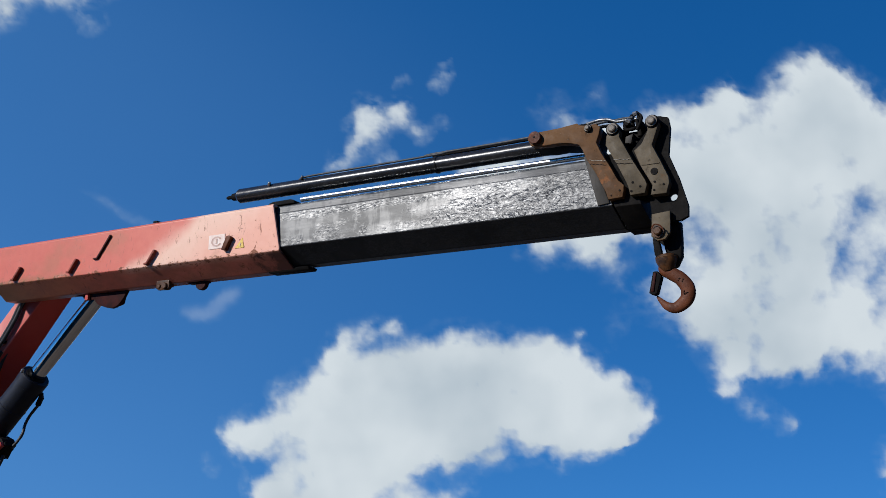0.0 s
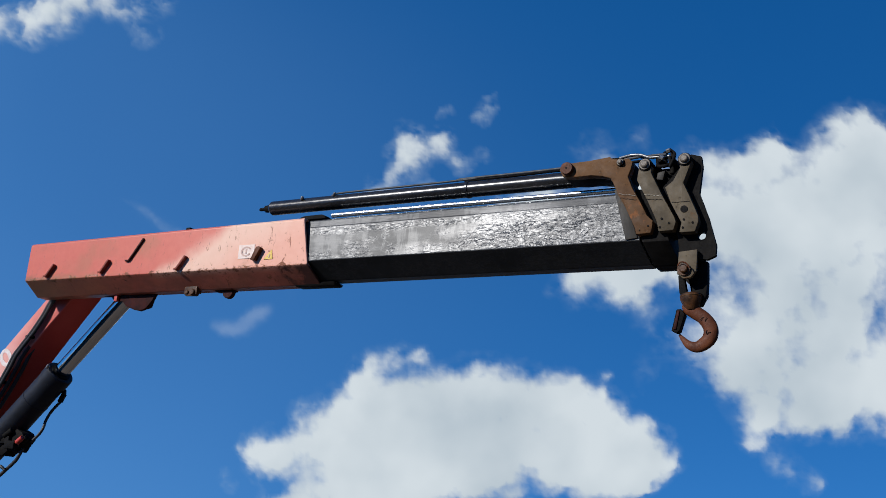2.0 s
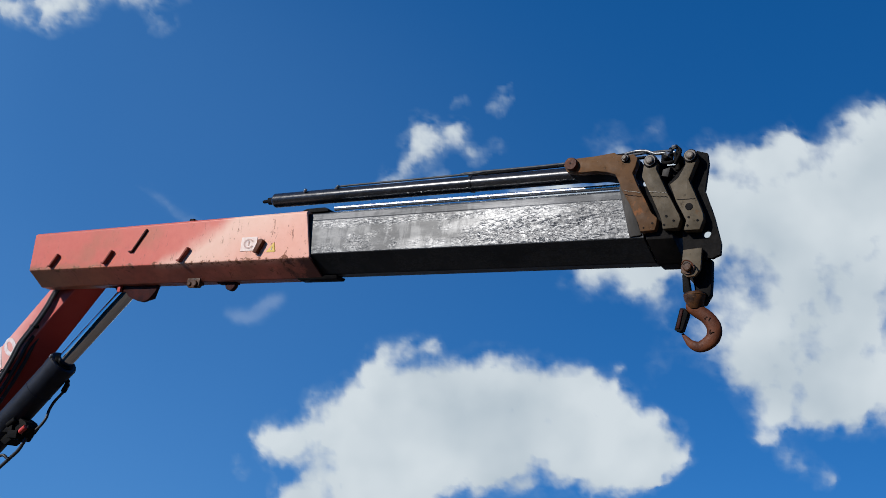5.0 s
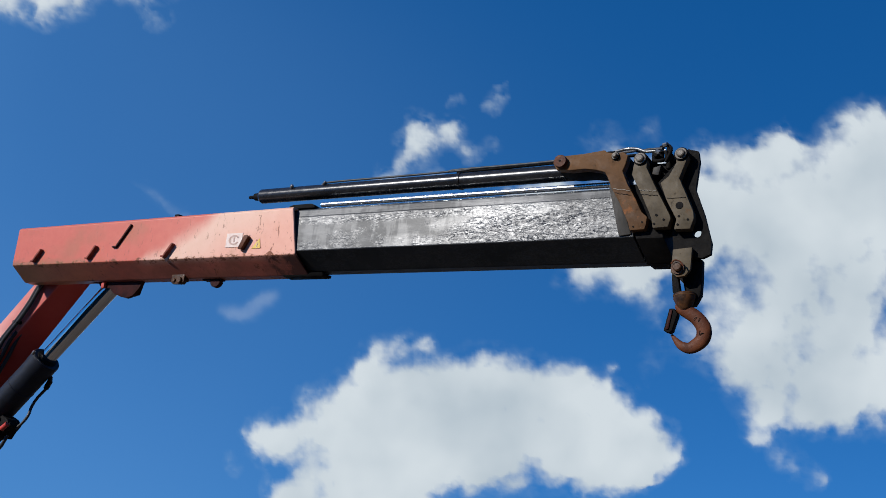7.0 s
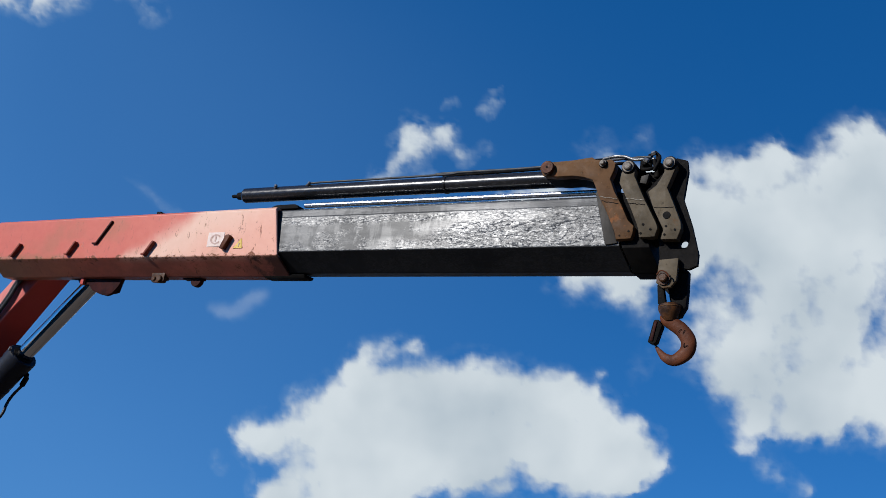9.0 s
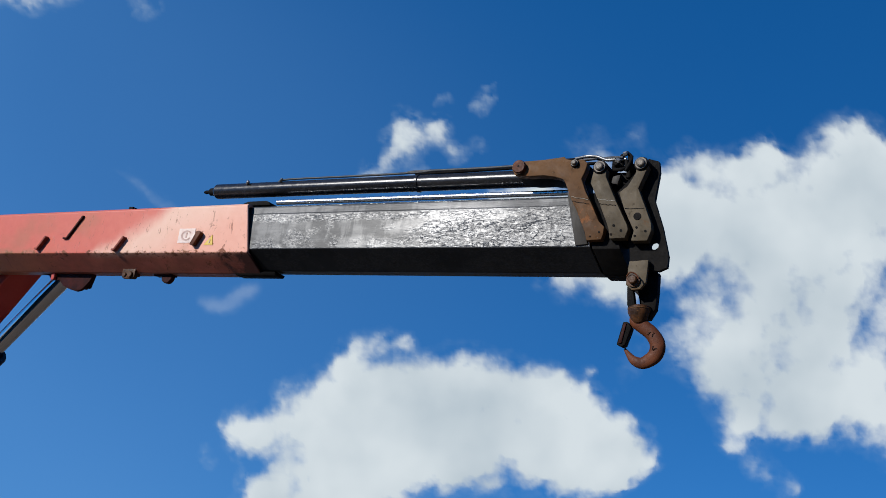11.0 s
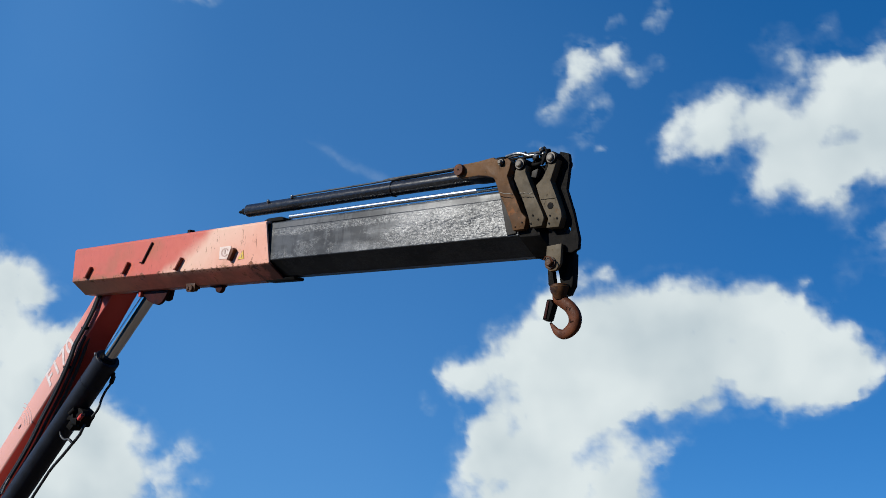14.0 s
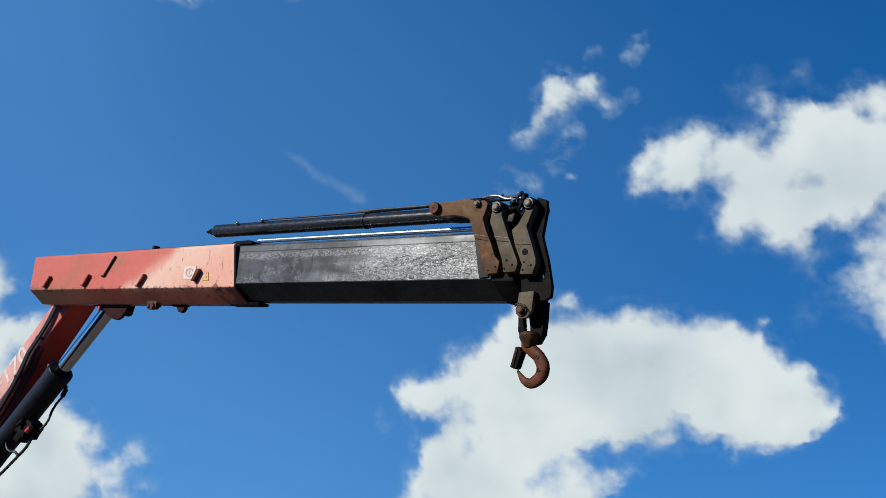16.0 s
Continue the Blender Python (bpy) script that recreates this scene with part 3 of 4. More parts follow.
cloud(2900, 11, "large bright white cumulus cloud broken by blue gaps",
      crown=[(869, 400, 31, 0.75), (909, 365, 36, 0.9), (963, 355, 43, 1), (938, 408, 38, 1), (1024, 380, 52, 1), (1073, 431, 61, 1), (1031, 467, 32, 0.7), (1109, 490, 33, 0.7), (1064, 249, 35, 0.18), (1084, 281, 37, 0.34), (1140, 234, 29, 0.2), (1036, 251, 28, 0.1), (1150, 310, 36, 0.8), (1135, 366, 60, 1), (1208, 346, 54, 1), (1142, 457, 49, 1), (1211, 441, 63, 1), (1243, 304, 44, 0.85), (1327, 297, 44, 1), (1372, 261, 28, 0.9), (1392, 291, 36, 1), (1508, 240, 46, 1), (1541, 265, 50, 1), (1477, 300, 46, 1)],
      flank=[(1316, 394, 50, 1), (1237, 377, 58, 1), (1322, 382, 66, 1), (1437, 366, 80, 1), (1557, 355, 90, 1), (1248, 422, 42, 0.9), (1203, 485, 30, 0.55), (1138, 491, 36, 0.68), (1079, 499, 34, 0.58), (1021, 506, 32, 0.36), (974, 509, 18, 0.22), (1260, 462, 44, 0.6), (1307, 512, 36, 0.55), (1221, 515, 40, 0.38), (1214, 593, 46, 0.42), (1159, 553, 44, 0.32), (1255, 632, 42, 0.5), (1383, 461, 66, 1), (1488, 465, 88, 1), (1289, 552, 38, 0.5), (1244, 557, 36, 0.4), (1582, 308, 52, 1), (1648, 375, 83, 1), (1676, 541, 115, 1), (1674, 684, 83, 1)],
      base=[(1309, 602, 44, 0.8), (1369, 566, 66, 1), (1479, 575, 84, 1), (1300, 657, 46, 0.9), (1362, 681, 56, 1), (1455, 675, 66, 1), (1545, 670, 60, 1), (1345, 736, 36, 0.9), (1405, 736, 40, 0.95), (1480, 728, 42, 0.95), (1560, 724, 46, 0.95), (1142, 643, 32, 0.17), (1128, 688, 20, 0.12), (1361, 813, 22, 0.36), (1393, 833, 24, 0.34), (1433, 856, 26, 0.3), (1331, 781, 24, 0.5), (1657, 765, 63, 0.9)],
      gaps=[(1243, 314, 22, 0.45), (1326, 264, 13, 0.5), (1264, 464, 26, 0.45), (1307, 532, 22, 0.2), (1214, 528, 26, 0.35), (1547, 582, 26, 0.3), (1169, 518, 30, 0.5), (1241, 494, 23, 0.5), (1195, 536, 36, 0.6)])
cloud(2400, 23, "small torn white cloud scrap",
      crown=[(735, 234, 31, 0.55), (751, 266, 27, 0.5), (701, 286, 33, 0.52), (789, 239, 27, 0.42), (823, 274, 23, 0.34), (734, 255, 30, 0.5), (796, 246, 22, 0.3)],
      flank=[(870, 178, 20, 0.28), (886, 165, 16, 0.22), (856, 191, 16, 0.22), (801, 183, 15, 0.18), (866, 256, 19, 0.2)],
      base=[(678, 325, 28, 0.32), (752, 328, 27, 0.36), (731, 367, 24, 0.32), (646, 400, 26, 0.3), (690, 406, 22, 0.26), (761, 393, 9, 0.3)],
      gaps=[(793, 297, 30, 0.6), (694, 215, 16, 0.4)], thin=0.45, torn=1.1)
cloud(2500, 31, "curled white cloud with a feathery torn tail",
      crown=[(-35, -61, 25, 0.8), (-23, -27, 29, 0.9), (12, 3, 29, 0.9), (71, 9, 33, 1), (119, -6, 35, 1), (149, -38, 35, 1), (170, -71, 37, 1), (161, -109, 37, 0.9), (-40, -95, 25, 0.6)],
      flank=[(222, -15, 30, 0.4), (267, -11, 34, 0.42), (306, -28, 30, 0.4), (278, 34, 26, 0.32), (207, -46, 26, 0.4), (253, -54, 32, 0.4)],
      gaps=[(54, -53, 33, 0.7), (239, -25, 13, 0.6), (289, 8, 13, 0.5)], thin=0.42, torn=0.9)
cloud(2700, 43, "white cumulus bank low behind the crane arm",
      crown=[(-318, 662, 53, 0.9), (-257, 653, 39, 0.95), (-222, 645, 23, 0.8), (-265, 699, 41, 0.85), (-309, 560, 21, 0.6), (-315, 733, 39, 0.7), (-445, 526, 74, 1), (-383, 532, 49, 0.95), (-347, 555, 34, 0.85), (-435, 629, 74, 1), (-378, 667, 54, 0.85), (-313, 645, 22, 0.4), (-464, 741, 87, 1), (-388, 734, 49, 0.8)],
      flank=[(-240, 814, 45, 1), (-291, 837, 55, 1), (-185, 835, 36, 0.8), (-231, 885, 64, 1), (-202, 909, 45, 0.7), (-328, 926, 73, 1), (-419, 950, 99, 1), (-246, 952, 60, 1), (-441, 845, 87, 1), (-317, 1023, 97, 1), (-457, 1041, 112, 1)],
      base=[(-134, 918, 42, 0.46), (-85, 890, 35, 0.34), (-130, 977, 52, 0.55), (-58, 953, 26, 0.28), (-148, 864, 26, 0.34), (-59, 883, 46, 0.16)],
      gaps=[(-305, 583, 29, 0.5), (-296, 696, 48, 0.3)])
cloud(2600, 51, "white cloud edge low in the sky",
      crown=[(1630, 938, 32, 0.8), (1655, 930, 42, 1), (1688, 963, 64, 1), (1613, 969, 23, 0.5)])
cloud(2450, 57, "faint thin veil of cloud", [(383, 545, 13, .32), (398, 550, 15, .5), (413, 556, 16, .6), (430, 556, 16, .6), (444, 548, 17, .5), (456, 536, 17, .5), (466, 528, 16, .5), (476, 523, 14, .4), (520, 500, 22, .12)], cell=3.0, rough=0.35, stuff=VEIL, thin=0.12, span=1.0)
cloud(2450, 59, "thin slanting streak of high cloud", [(224 + 12 * i, 317 + 8 * i, 14, 0.22 + 0.012 * i) for i in range(14)] + [(234 + 12 * i, 393 + 7 * i, 11, 0.16) for i in range(6)], cell=3.0, rough=0.5, stuff=VEIL)
# haze sheet, its wide puffs added to lighten the sky leftwards
cloud(3100, 67, "pale blue high haze, spread to lighten the left of the sky", [(-210, 60, 240, .5), (-320, 70, 170, .9), (-340, 220, 160, .6), (-200, -60, 150, .5), (-120, 60, 160, .25), (0, 130, 330, .38), (40, 480, 330, .30), (0, 800, 330, .30), (-330, 480, 330, .70), (-150, 400, 250, .6), (-60, 700, 220, .45), (-120, -120, 260, .5), (150, -150, 220, .25), (300, 60, 260, .16), (330, 480, 300, .20), (330, 800, 300, .20), (560, 200, 380, .16), (600, 600, 400, .18), (800, 350, 450, .10), (350, 150, 380, .22), (0, 900, 360, .4), (200, 950, 320, .25)], cell=12.0, rough=0.0, stuff=HAZE, thin=0.0, span=1.8)
cloud(2450, 61, "tiny scrap of white cloud", [(402, 826, 20, .28), (396, 806, 13, .2)])


# ---- the crane ----
crane = thing("truck_crane", Matrix.Translation((-2.65, 0.32, 0)), "worn red knuckle-boom crane with black greased extension booms and steel cylinders", "crane")
W = 0.30
OUTER = [(0, 0), (0.114, -0.083), (W - 0.114, -0.083), (W, 0), (W, 0.25), (W - 0.012, 0.262), (0.012, 0.262), (0, 0.25)]
shell = prism(OUTER, -0.012, 2.2, 0.02, 0.22, 0.005, 0.014, 0.5)
for v in shell.verts:                       # the box is a little lower at its root
    if v.co.z > 0.2 and v.co.x < 1.6:
        v.co.z -= 0.018 * (1 - v.co.x / 2.2)
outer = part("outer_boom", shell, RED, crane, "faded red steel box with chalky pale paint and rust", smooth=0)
for lx, lz in ((0.222, 0.053), (0.70, 0.057), (1.315, 0.048)):
    o = [(lx - 0.042, lz - 0.040), (lx - 0.020, lz - 0.042), (lx + 0.034, lz + 0.032), (lx + 0.030, lz + 0.040), (lx + 0.022, lz + 0.038), (lx - 0.026, lz - 0.030), (lx - 0.042, lz - 0.030)]
    part("cable_lug", plate(o, -0.025, 0.002, 0.002), LUG, outer, "thin slanted dark red cable lug")
o = [(1.830, 0.036), (1.856, 0.032), (1.892, 0.100), (1.880, 0.110), (1.862, 0.108)]
part("cable_lug", plate(o, -0.028, 0.002, 0.003), RUST, outer, "rusty brown bent lug")
part("edge_bar", plate([(0.860, 0.081), (0.892, 0.081), (0.986, 0.212), (0.982, 0.218), (0.976, 0.216), (0.887, 0.090), (0.860, 0.090)], -0.013, 0.002, 0.002), OILY, outer, "thin welded guide bar with a foot")
sticker = part("sticker", plate([(1.722, 0.052), (1.832, 0.052), (1.832, 0.130), (1.722, 0.130)], -0.003, 0.001, 0), WHITE, outer, "weathered white pictogram sticker")
ring = bmesh.new()
for i in range(20):
    t0, t1 = 2 * math.pi * i / 24 + 0.5, 2 * math.pi * (i + 1) / 24 + 0.5
    ring.faces.new([ring.verts.new((1.777 + r * 1.3 * math.cos(t), -0.0045, 0.092 + r * math.sin(t))) for r, t in ((0.020, t0), (0.028, t0), (0.028, t1), (0.020, t1))])
part("pictogram", join(ring, plate([(1.772, 0.080), (1.782, 0.080), (1.782, 0.108), (1.772, 0.108)], -0.0045, -0.003, 0)), INK, sticker, "grey ring pictogram")
tri = part("warning_sign", plate([(1.905, 0.040), (1.965, 0.040), (1.953, 0.094)], -0.003, 0.001, 0), YELLOW, outer, "faded yellow warning triangle")
part("sign_mark", plate([(1.936, 0.048), (1.942, 0.048), (1.946, 0.068), (1.940, 0.068)], -0.0045, -0.003, 0), INK, tri)
part("wear_pad", prism([(0.115, -0.089), (W - 0.115, -0.089), (W - 0.105, -0.070), (0.105, -0.070)], 2.05, 2.31, 0, 0, 0.006), DARK, outer, "black bottom slide pad")
part("pin_lug", join(plate([(1.272, -0.05), (1.368, -0.05), (1.368, -0.108), (1.350, -0.122), (1.288, -0.120), (1.272, -0.108)], 0.09, 0.105, 0.003), box(1.285, 1.36, 0.105, 0.14, -0.10, -0.06, 0.004), rod((1.338, 0.078, -0.098), (1.338, 0.13, -0.098), 0.018), rod((1.296, 0.082, -0.098), (1.296, 0.13, -0.098), 0.012)), CUP, outer, "small pinned lug under the box")
part("round_lug", join(rod((1.555, 0.14, -0.092), (1.555, 0.17, -0.092), 0.038), plate([(1.45, -0.075), (1.60, -0.075), (1.60, -0.092), (1.47, -0.092)], 0.135, 0.175, 0.003)), OILY, outer)
part("conduit", hose([(0.42, 0.16, 0.262), (0.48, 0.16, 0.283), (1.2, 0.16, 0.292), (1.95, 0.16, 0.297), (2.05, 0.16, 0.28)], 0.007), PIPE, outer, "thin grey pipe along the top")
part("conduit_clip", box(1.17, 1.20, 0.13, 0.17, 0.26, 0.312, 0.003), DARK, outer)
CHEEK = [(0.42, -0.05), (1.010, -0.05), (0.988, -0.081), (0.965, -0.124), (0.928, -0.164), (0.900, -0.178), (0.872, -0.183), (0.824, -0.174), (0.758, -0.152), (0.718, -0.118), (0.648, -0.118), (0.620, -0.090), (0.46, -0.074)]
part("knuckle_bracket", plate(CHEEK, 0.150, 0.172), OILY, outer, "dark red cylinder bracket under the box")
part("knuckle_bracket", plate([(0.70, 0.03), (0.84, 0.03), (0.80, -0.125), (0.76, -0.135), (0.72, -0.125)], 0.302, 0.322), OILY, outer)
part("knuckle_pin", rod((0.78, 0.173, -0.100), (0.78, 0.301, -0.100), 0.030), DARK, outer)
part("stop_block", box(0.665, 0.690, 0.13, 0.149, -0.122, -0.075, 0.004), ARM, outer, "small red stop block")

INNER = [(0.012, 0.02), (0.115, -0.066), (W - 0.115, -0.066), (W - 0.012, 0.02), (W - 0.032, 0.21), (W - 0.040, 0.250), (W - 0.058, 0.262), (0.058, 0.262), (0.040, 0.250), (0.032, 0.21)]   # its cheeks lean in towards the top
inner = part("extension_boom", prism(INNER, 1.4, 3.93, 0.0, 0.3, 0.004, 0, 0, 1), BLACK, crane, "black telescoping boom section smeared with shiny grease", OUT, 0)
COLLAR = [(y + (0.012 if y > W / 2 else -0.012), z + (0.008 if z > 0.1 else -0.012)) for y, z in INNER]
part("end_collar", prism(COLLAR, 3.94, 4.06, 0.3, 0.3, 0.006), DARK, inner, "", OUT)
P1 = [(3.543, 0.372), (3.558, 0.389), (3.59, 0.4), (3.692, 0.403), (3.784, 0.412), (3.798, 0.4), (3.838, 0.392), (3.871, 0.397), (3.893, 0.377), (3.885, 0.341), (3.872, 0.308), (3.896, 0.25), (3.931, 0.189), (3.965, 0.119),
      (3.992, 0.093), (3.989, 0.061), (3.983, 0.039), (3.919, 0.036), (3.909, 0.072), (3.867, 0.162), (3.826, 0.233), (3.807, 0.281), (3.792, 0.308), (3.752, 0.322), (3.698, 0.331), (3.631, 0.33), (3.562, 0.338)]
P2 = [(3.924, 0.364), (3.936, 0.379), (3.966, 0.379), (3.975, 0.347), (3.972, 0.316), (4.026, 0.204), (4.081, 0.101), (4.087, 0.081), (4.077, 0.045), (4.012, 0.042), (4.005, 0.08), (3.996, 0.105), (3.958, 0.19), (3.909, 0.287), (3.914, 0.326)]
P3 = [(4.095, 0.376), (4.113, 0.39), (4.145, 0.38), (4.151, 0.354), (4.116, 0.256), (4.148, 0.184), (4.181, 0.104), (4.184, 0.077), (4.17, 0.032), (4.102, 0.032), (4.111, 0.075), (4.065, 0.164), (4.036, 0.241), (4.071, 0.269), (4.1, 0.325)]


def bracket(name, outline, material, pins, holes, label, at, seam=None, flat=(), deep=0.125):
    ob = part(name, plate(outline, -0.030, 0.016, 0.004), material, crane, label, at)
    # near-black backing: the shade on the bracket's sides is put into its colour
    part("side_plate", plate(outline, 0.0165, deep, 0.003), DARK, ob, "near-black flank of the bracket, darkened for its shade", at)
    for px, pz, r in pins:
        part("pin_boss", lathe((px, -0.034, pz), (px, 0.02, pz), [(0, r * 1.06), (0.05, r * 1.14), (1, r * 1.14)]), DARK, ob, "", at)
        part("pin", lathe((px, -0.054, pz), (px, 0.12, pz), [(0, r * 0.42), (0.012, r * 0.58), (0.03, r * 0.66), (0.07, r * 0.68), (0.072, r * 0.90), (0.085, r * 0.95), (0.10, r * 0.8), (0.99, r * 0.8), (1, r * 0.7)]), PIN, ob, "greasy domed pin head", at)
    for px, pz, r in flat:
        pin = part("pin", lathe((px, -0.052, pz), (px, 0.12, pz), [(0, r * 0.93), (0.03, r), (0.11, r), (0.115, r * 0.8), (0.99, r * 0.8), (1, r * 0.7)], 36), RUST, ob, "flat rusty pin head", at)
        part("centre_mark", rod((px, -0.0535, pz), (px, -0.0515, pz), r * 0.16, 0.0003, 12), DARK, pin, "", at)
    # no holes are cut: dark discs on the face give their shade
    for px, pz, r in holes:
        part("bolt_hole", rod((px, -0.0325, pz), (px, -0.029, pz), r, 0.0004, 14), DARK, ob, "", at)
    if seam:
        x0, z0, x1, z1 = seam
        rng = random.Random(name)
        n = 9
        bead = [(x0 + (x1 - x0) * i / n, -0.0310, z0 + (z1 - z0) * i / n + rng.uniform(-0.0022, 0.0022)) for i in range(n + 1)]
        if len(pins) + len(holes) < 5:
            part("weld_seam", hose(bead, 0.0016, 6, 4), SEAM, ob, "shiny uneven weld bead", at)
        part("seam_gap", hose([(x + 0.006, -0.0302, z - 0.020 + rng.uniform(-0.001, 0.001)) for x, y, z in bead], 0.0016, 6, 4), DARK, ob, "", at)
    return ob


bracket("cylinder_bracket", P1, BROWN, [(3.838, 0.377, 0.017)], [(3.972, 0.070, 0.0045), (3.934, 0.052, 0.0035)],
        "rust-brown bent steel bracket plate", OUT, (3.836, 0.228, 3.912, 0.214), [(3.585, 0.370, 0.030)])
bracket("tip_bracket", P2, OLIVE, [(3.945, 0.355, 0.027)], [(4.058, 0.076, 0.005), (4.018, 0.060, 0.005), (4.026, 0.098, 0.0055)],
        "grimy grey-brown bent bracket plate", TIP, (3.945, 0.213, 4.022, 0.205))
head = bracket("boom_head", P3, OLIVE, [(4.121, 0.362, 0.027)], [(4.122, 0.135, 0.016), (4.160, 0.072, 0.005), (4.118, 0.052, 0.005), (4.122, 0.088, 0.005)],
               "grimy grey-brown boom head plate", TIP, (4.062, 0.190, 4.142, 0.190), (), 0.0178)


def head_plate():
    """The big black cheek of the boom head, with a round hole through its nose."""
    rim = [(4.136, 0.402), (4.18, 0.388), (4.187, 0.342), (4.174, 0.218), (4.215, 0.105), (4.248, -0.018), (4.246, -0.065), (4.212, -0.081), (4.093, -0.061), (4.083, 0.037), (4.03, 0.05), (4.007, 0.253), (4.071, 0.325)]
    hx, hz, hr, n = 4.188, 0.025, 0.017, 20
    bm = bmesh.new()
    loops = []
    for y in (0.018, 0.042):
        ro = [bm.verts.new((x, y, z)) for x, z in rim]
        ri = [bm.verts.new((hx + hr * math.cos(2 * math.pi * i / n), y, hz + hr * math.sin(2 * math.pi * i / n))) for i in range(n)]
        es = [bm.edges.new((l[i], l[(i + 1) % len(l)])) for l in (ro, ri) for i in range(len(l))]
        bmesh.ops.triangle_fill(bm, use_beauty=True, use_dissolve=False, edges=es)
        loops.append((ro, ri))
    for k in (0, 1):
        a, b = loops[0][k], loops[1][k]
        for i in range(len(a)):
            bm.faces.new((a[i], a[(i + 1) % len(a)], b[(i + 1) % len(b)], b[i]))
    return bm


part("cheek_plate", head_plate(), DARK, head, "black cheek plate with a round hole", TIP)
part("clevis", plate([(4.097, -0.049), (4.177, -0.042), (4.173, -0.135), (4.151, -0.164), (4.118, -0.168), (4.091, -0.146), (4.095, -0.098)], -0.012, 0.008, 0.003), OLIVE, head, "grey-brown clevis plate for the hook", TIP)
part("clevis", plate([(4.100, -0.04), (4.188, -0.040), (4.184, -0.150), (4.165, -0.175), (4.125, -0.175), (4.100, -0.150)], 0.085, 0.105, 0.003), DARK, head, "", TIP)
part("clevis_web", box(4.10, 4.18, 0.008, 0.085, -0.075, -0.045, 0.003), DARK, head, "", TIP)
part("clevis_pin", lathe((4.122, -0.036, -0.128), (4.122, 0.12, -0.128), [(0, 0.014), (0.02, 0.018), (0.10, 0.018), (0.101, 0.028), (0.14, 0.028), (0.15, 0.016), (0.97, 0.016), (1, 0.02)]), CUP, head, "greasy pin with a bent split cotter", TIP)
part("cotter", hose([(4.100, -0.036, -0.118), (4.116, -0.044, -0.104), (4.138, -0.042, -0.110), (4.150, -0.038, -0.128)], 0.003, 8), RUST, head, "", TIP)
# hydraulic fittings between the brackets
fit_ = part("hose_fittings", box(3.965, 4.11, 0.05, 0.12, 0.24, 0.36, 0.006), DARK, crane, "black oily hydraulic fittings", TIP)
for a, b, r in (((3.985, 0.04, 0.425), (3.985, 0.04, 0.345), 0.013), ((4.012, 0.05, 0.44), (4.012, 0.05, 0.38), 0.011), ((4.046, 0.05, 0.435), (4.046, 0.05, 0.33), 0.012),
                ((4.00, 0.0, 0.385), (4.00, 0.08, 0.385), 0.012), ((4.062, 0.01, 0.372), (4.062, 0.09, 0.372), 0.015)):
    part("fitting", rod(a, b, r), DARK, fit_, "", TIP)
part("elbow", hose([(3.985, 0.02, 0.37), (4.0, -0.004, 0.352), (4.03, -0.008, 0.350), (4.045, 0.01, 0.365), (4.04, 0.02, 0.40)], 0.008), DARK, fit_, "", TIP)
part("elbow", hose([(4.04, 0.02, 0.436), (4.064, 0.01, 0.41), (4.062, 0.0, 0.38), (4.045, 0.0, 0.345)], 0.007), DARK, fit_, "", TIP)
part("union_nut", lathe((4.000, 0.0, 0.398), (4.020, 0.0, 0.388), [(0, 0.008), (0.1, 0.011), (0.9, 0.011), (1, 0.008)], 6), STEEL, fit_, "scuffed steel union nut", TIP)
part("union_nut", lathe((4.030, 0.0, 0.420), (4.048, 0.0, 0.425), [(0, 0.008), (0.1, 0.010), (0.9, 0.010), (1, 0.008)], 6), STEEL, fit_, "", TIP)
part("silver_pipe", hose([(3.80, 0.05, 0.432), (3.86, 0.03, 0.432), (3.905, 0.03, 0.428), (3.93, 0.03, 0.418), (3.95, 0.03, 0.411), (3.99, 0.03, 0.411), (4.036, 0.03, 0.410)], 0.007), STEEL, fit_, "bent silver-grey pipe", TIP)
part("block", plate([(3.990, 0.292), (4.018, 0.286), (4.028, 0.330), (3.994, 0.322)], -0.004, 0.02, 0.003), FLARE, fit_, "scuffed grey valve block", TIP)

# extension cylinder on top of the booms
ecyl = part("extension_cylinder", lathe((1.74, 0.12, 0.376), (3.82, 0.12, 0.376),
            [(0, 0.020), (0.001, 0.034), (0.006, 0.040), (0.600, 0.040), (0.601, 0.0445), (0.606, 0.0445), (0.607, 0.040), (0.996, 0.040), (1, 0.036)], 40), TUBE, crane, "long black hydraulic extension cylinder", OUT)
part("cylinder_eye", lathe((1.655, 0.12, 0.376), (1.745, 0.12, 0.376), [(0, 0.006), (0.1, 0.010), (0.45, 0.010), (0.5, 0.020), (0.8, 0.022), (1, 0.026)]), DARK, ecyl, "dark rear stub", OUT)
part("nipple", rod((1.97, 0.085, 0.398), (1.985, 0.075, 0.412), 0.009), STEEL, ecyl, "", OUT)
part("nipple", rod((2.18, 0.09, 0.405), (2.20, 0.08, 0.418), 0.008), STEEL, ecyl, "", OUT)
part("oil_pipe", hose([(2.16, 0.10, 0.405), (2.22, 0.10, 0.420), (2.6, 0.10, 0.421), (3.0, 0.10, 0.424), (3.06, 0.10, 0.432)], 0.0055), PIPE, ecyl, "thin grey oil pipe", OUT)
part("oil_pipe", hose([(2.93, 0.10, 0.424), (3.00, 0.10, 0.429), (3.4, 0.10, 0.430), (3.72, 0.10, 0.440), (3.87, 0.10, 0.448), (3.895, 0.08, 0.446), (3.91, 0.05, 0.425), (3.97, 0.03, 0.42), (4.03, 0.02, 0.415)], 0.0065), PIPE, ecyl, "bent grey oil pipe to the boom head", OUT)
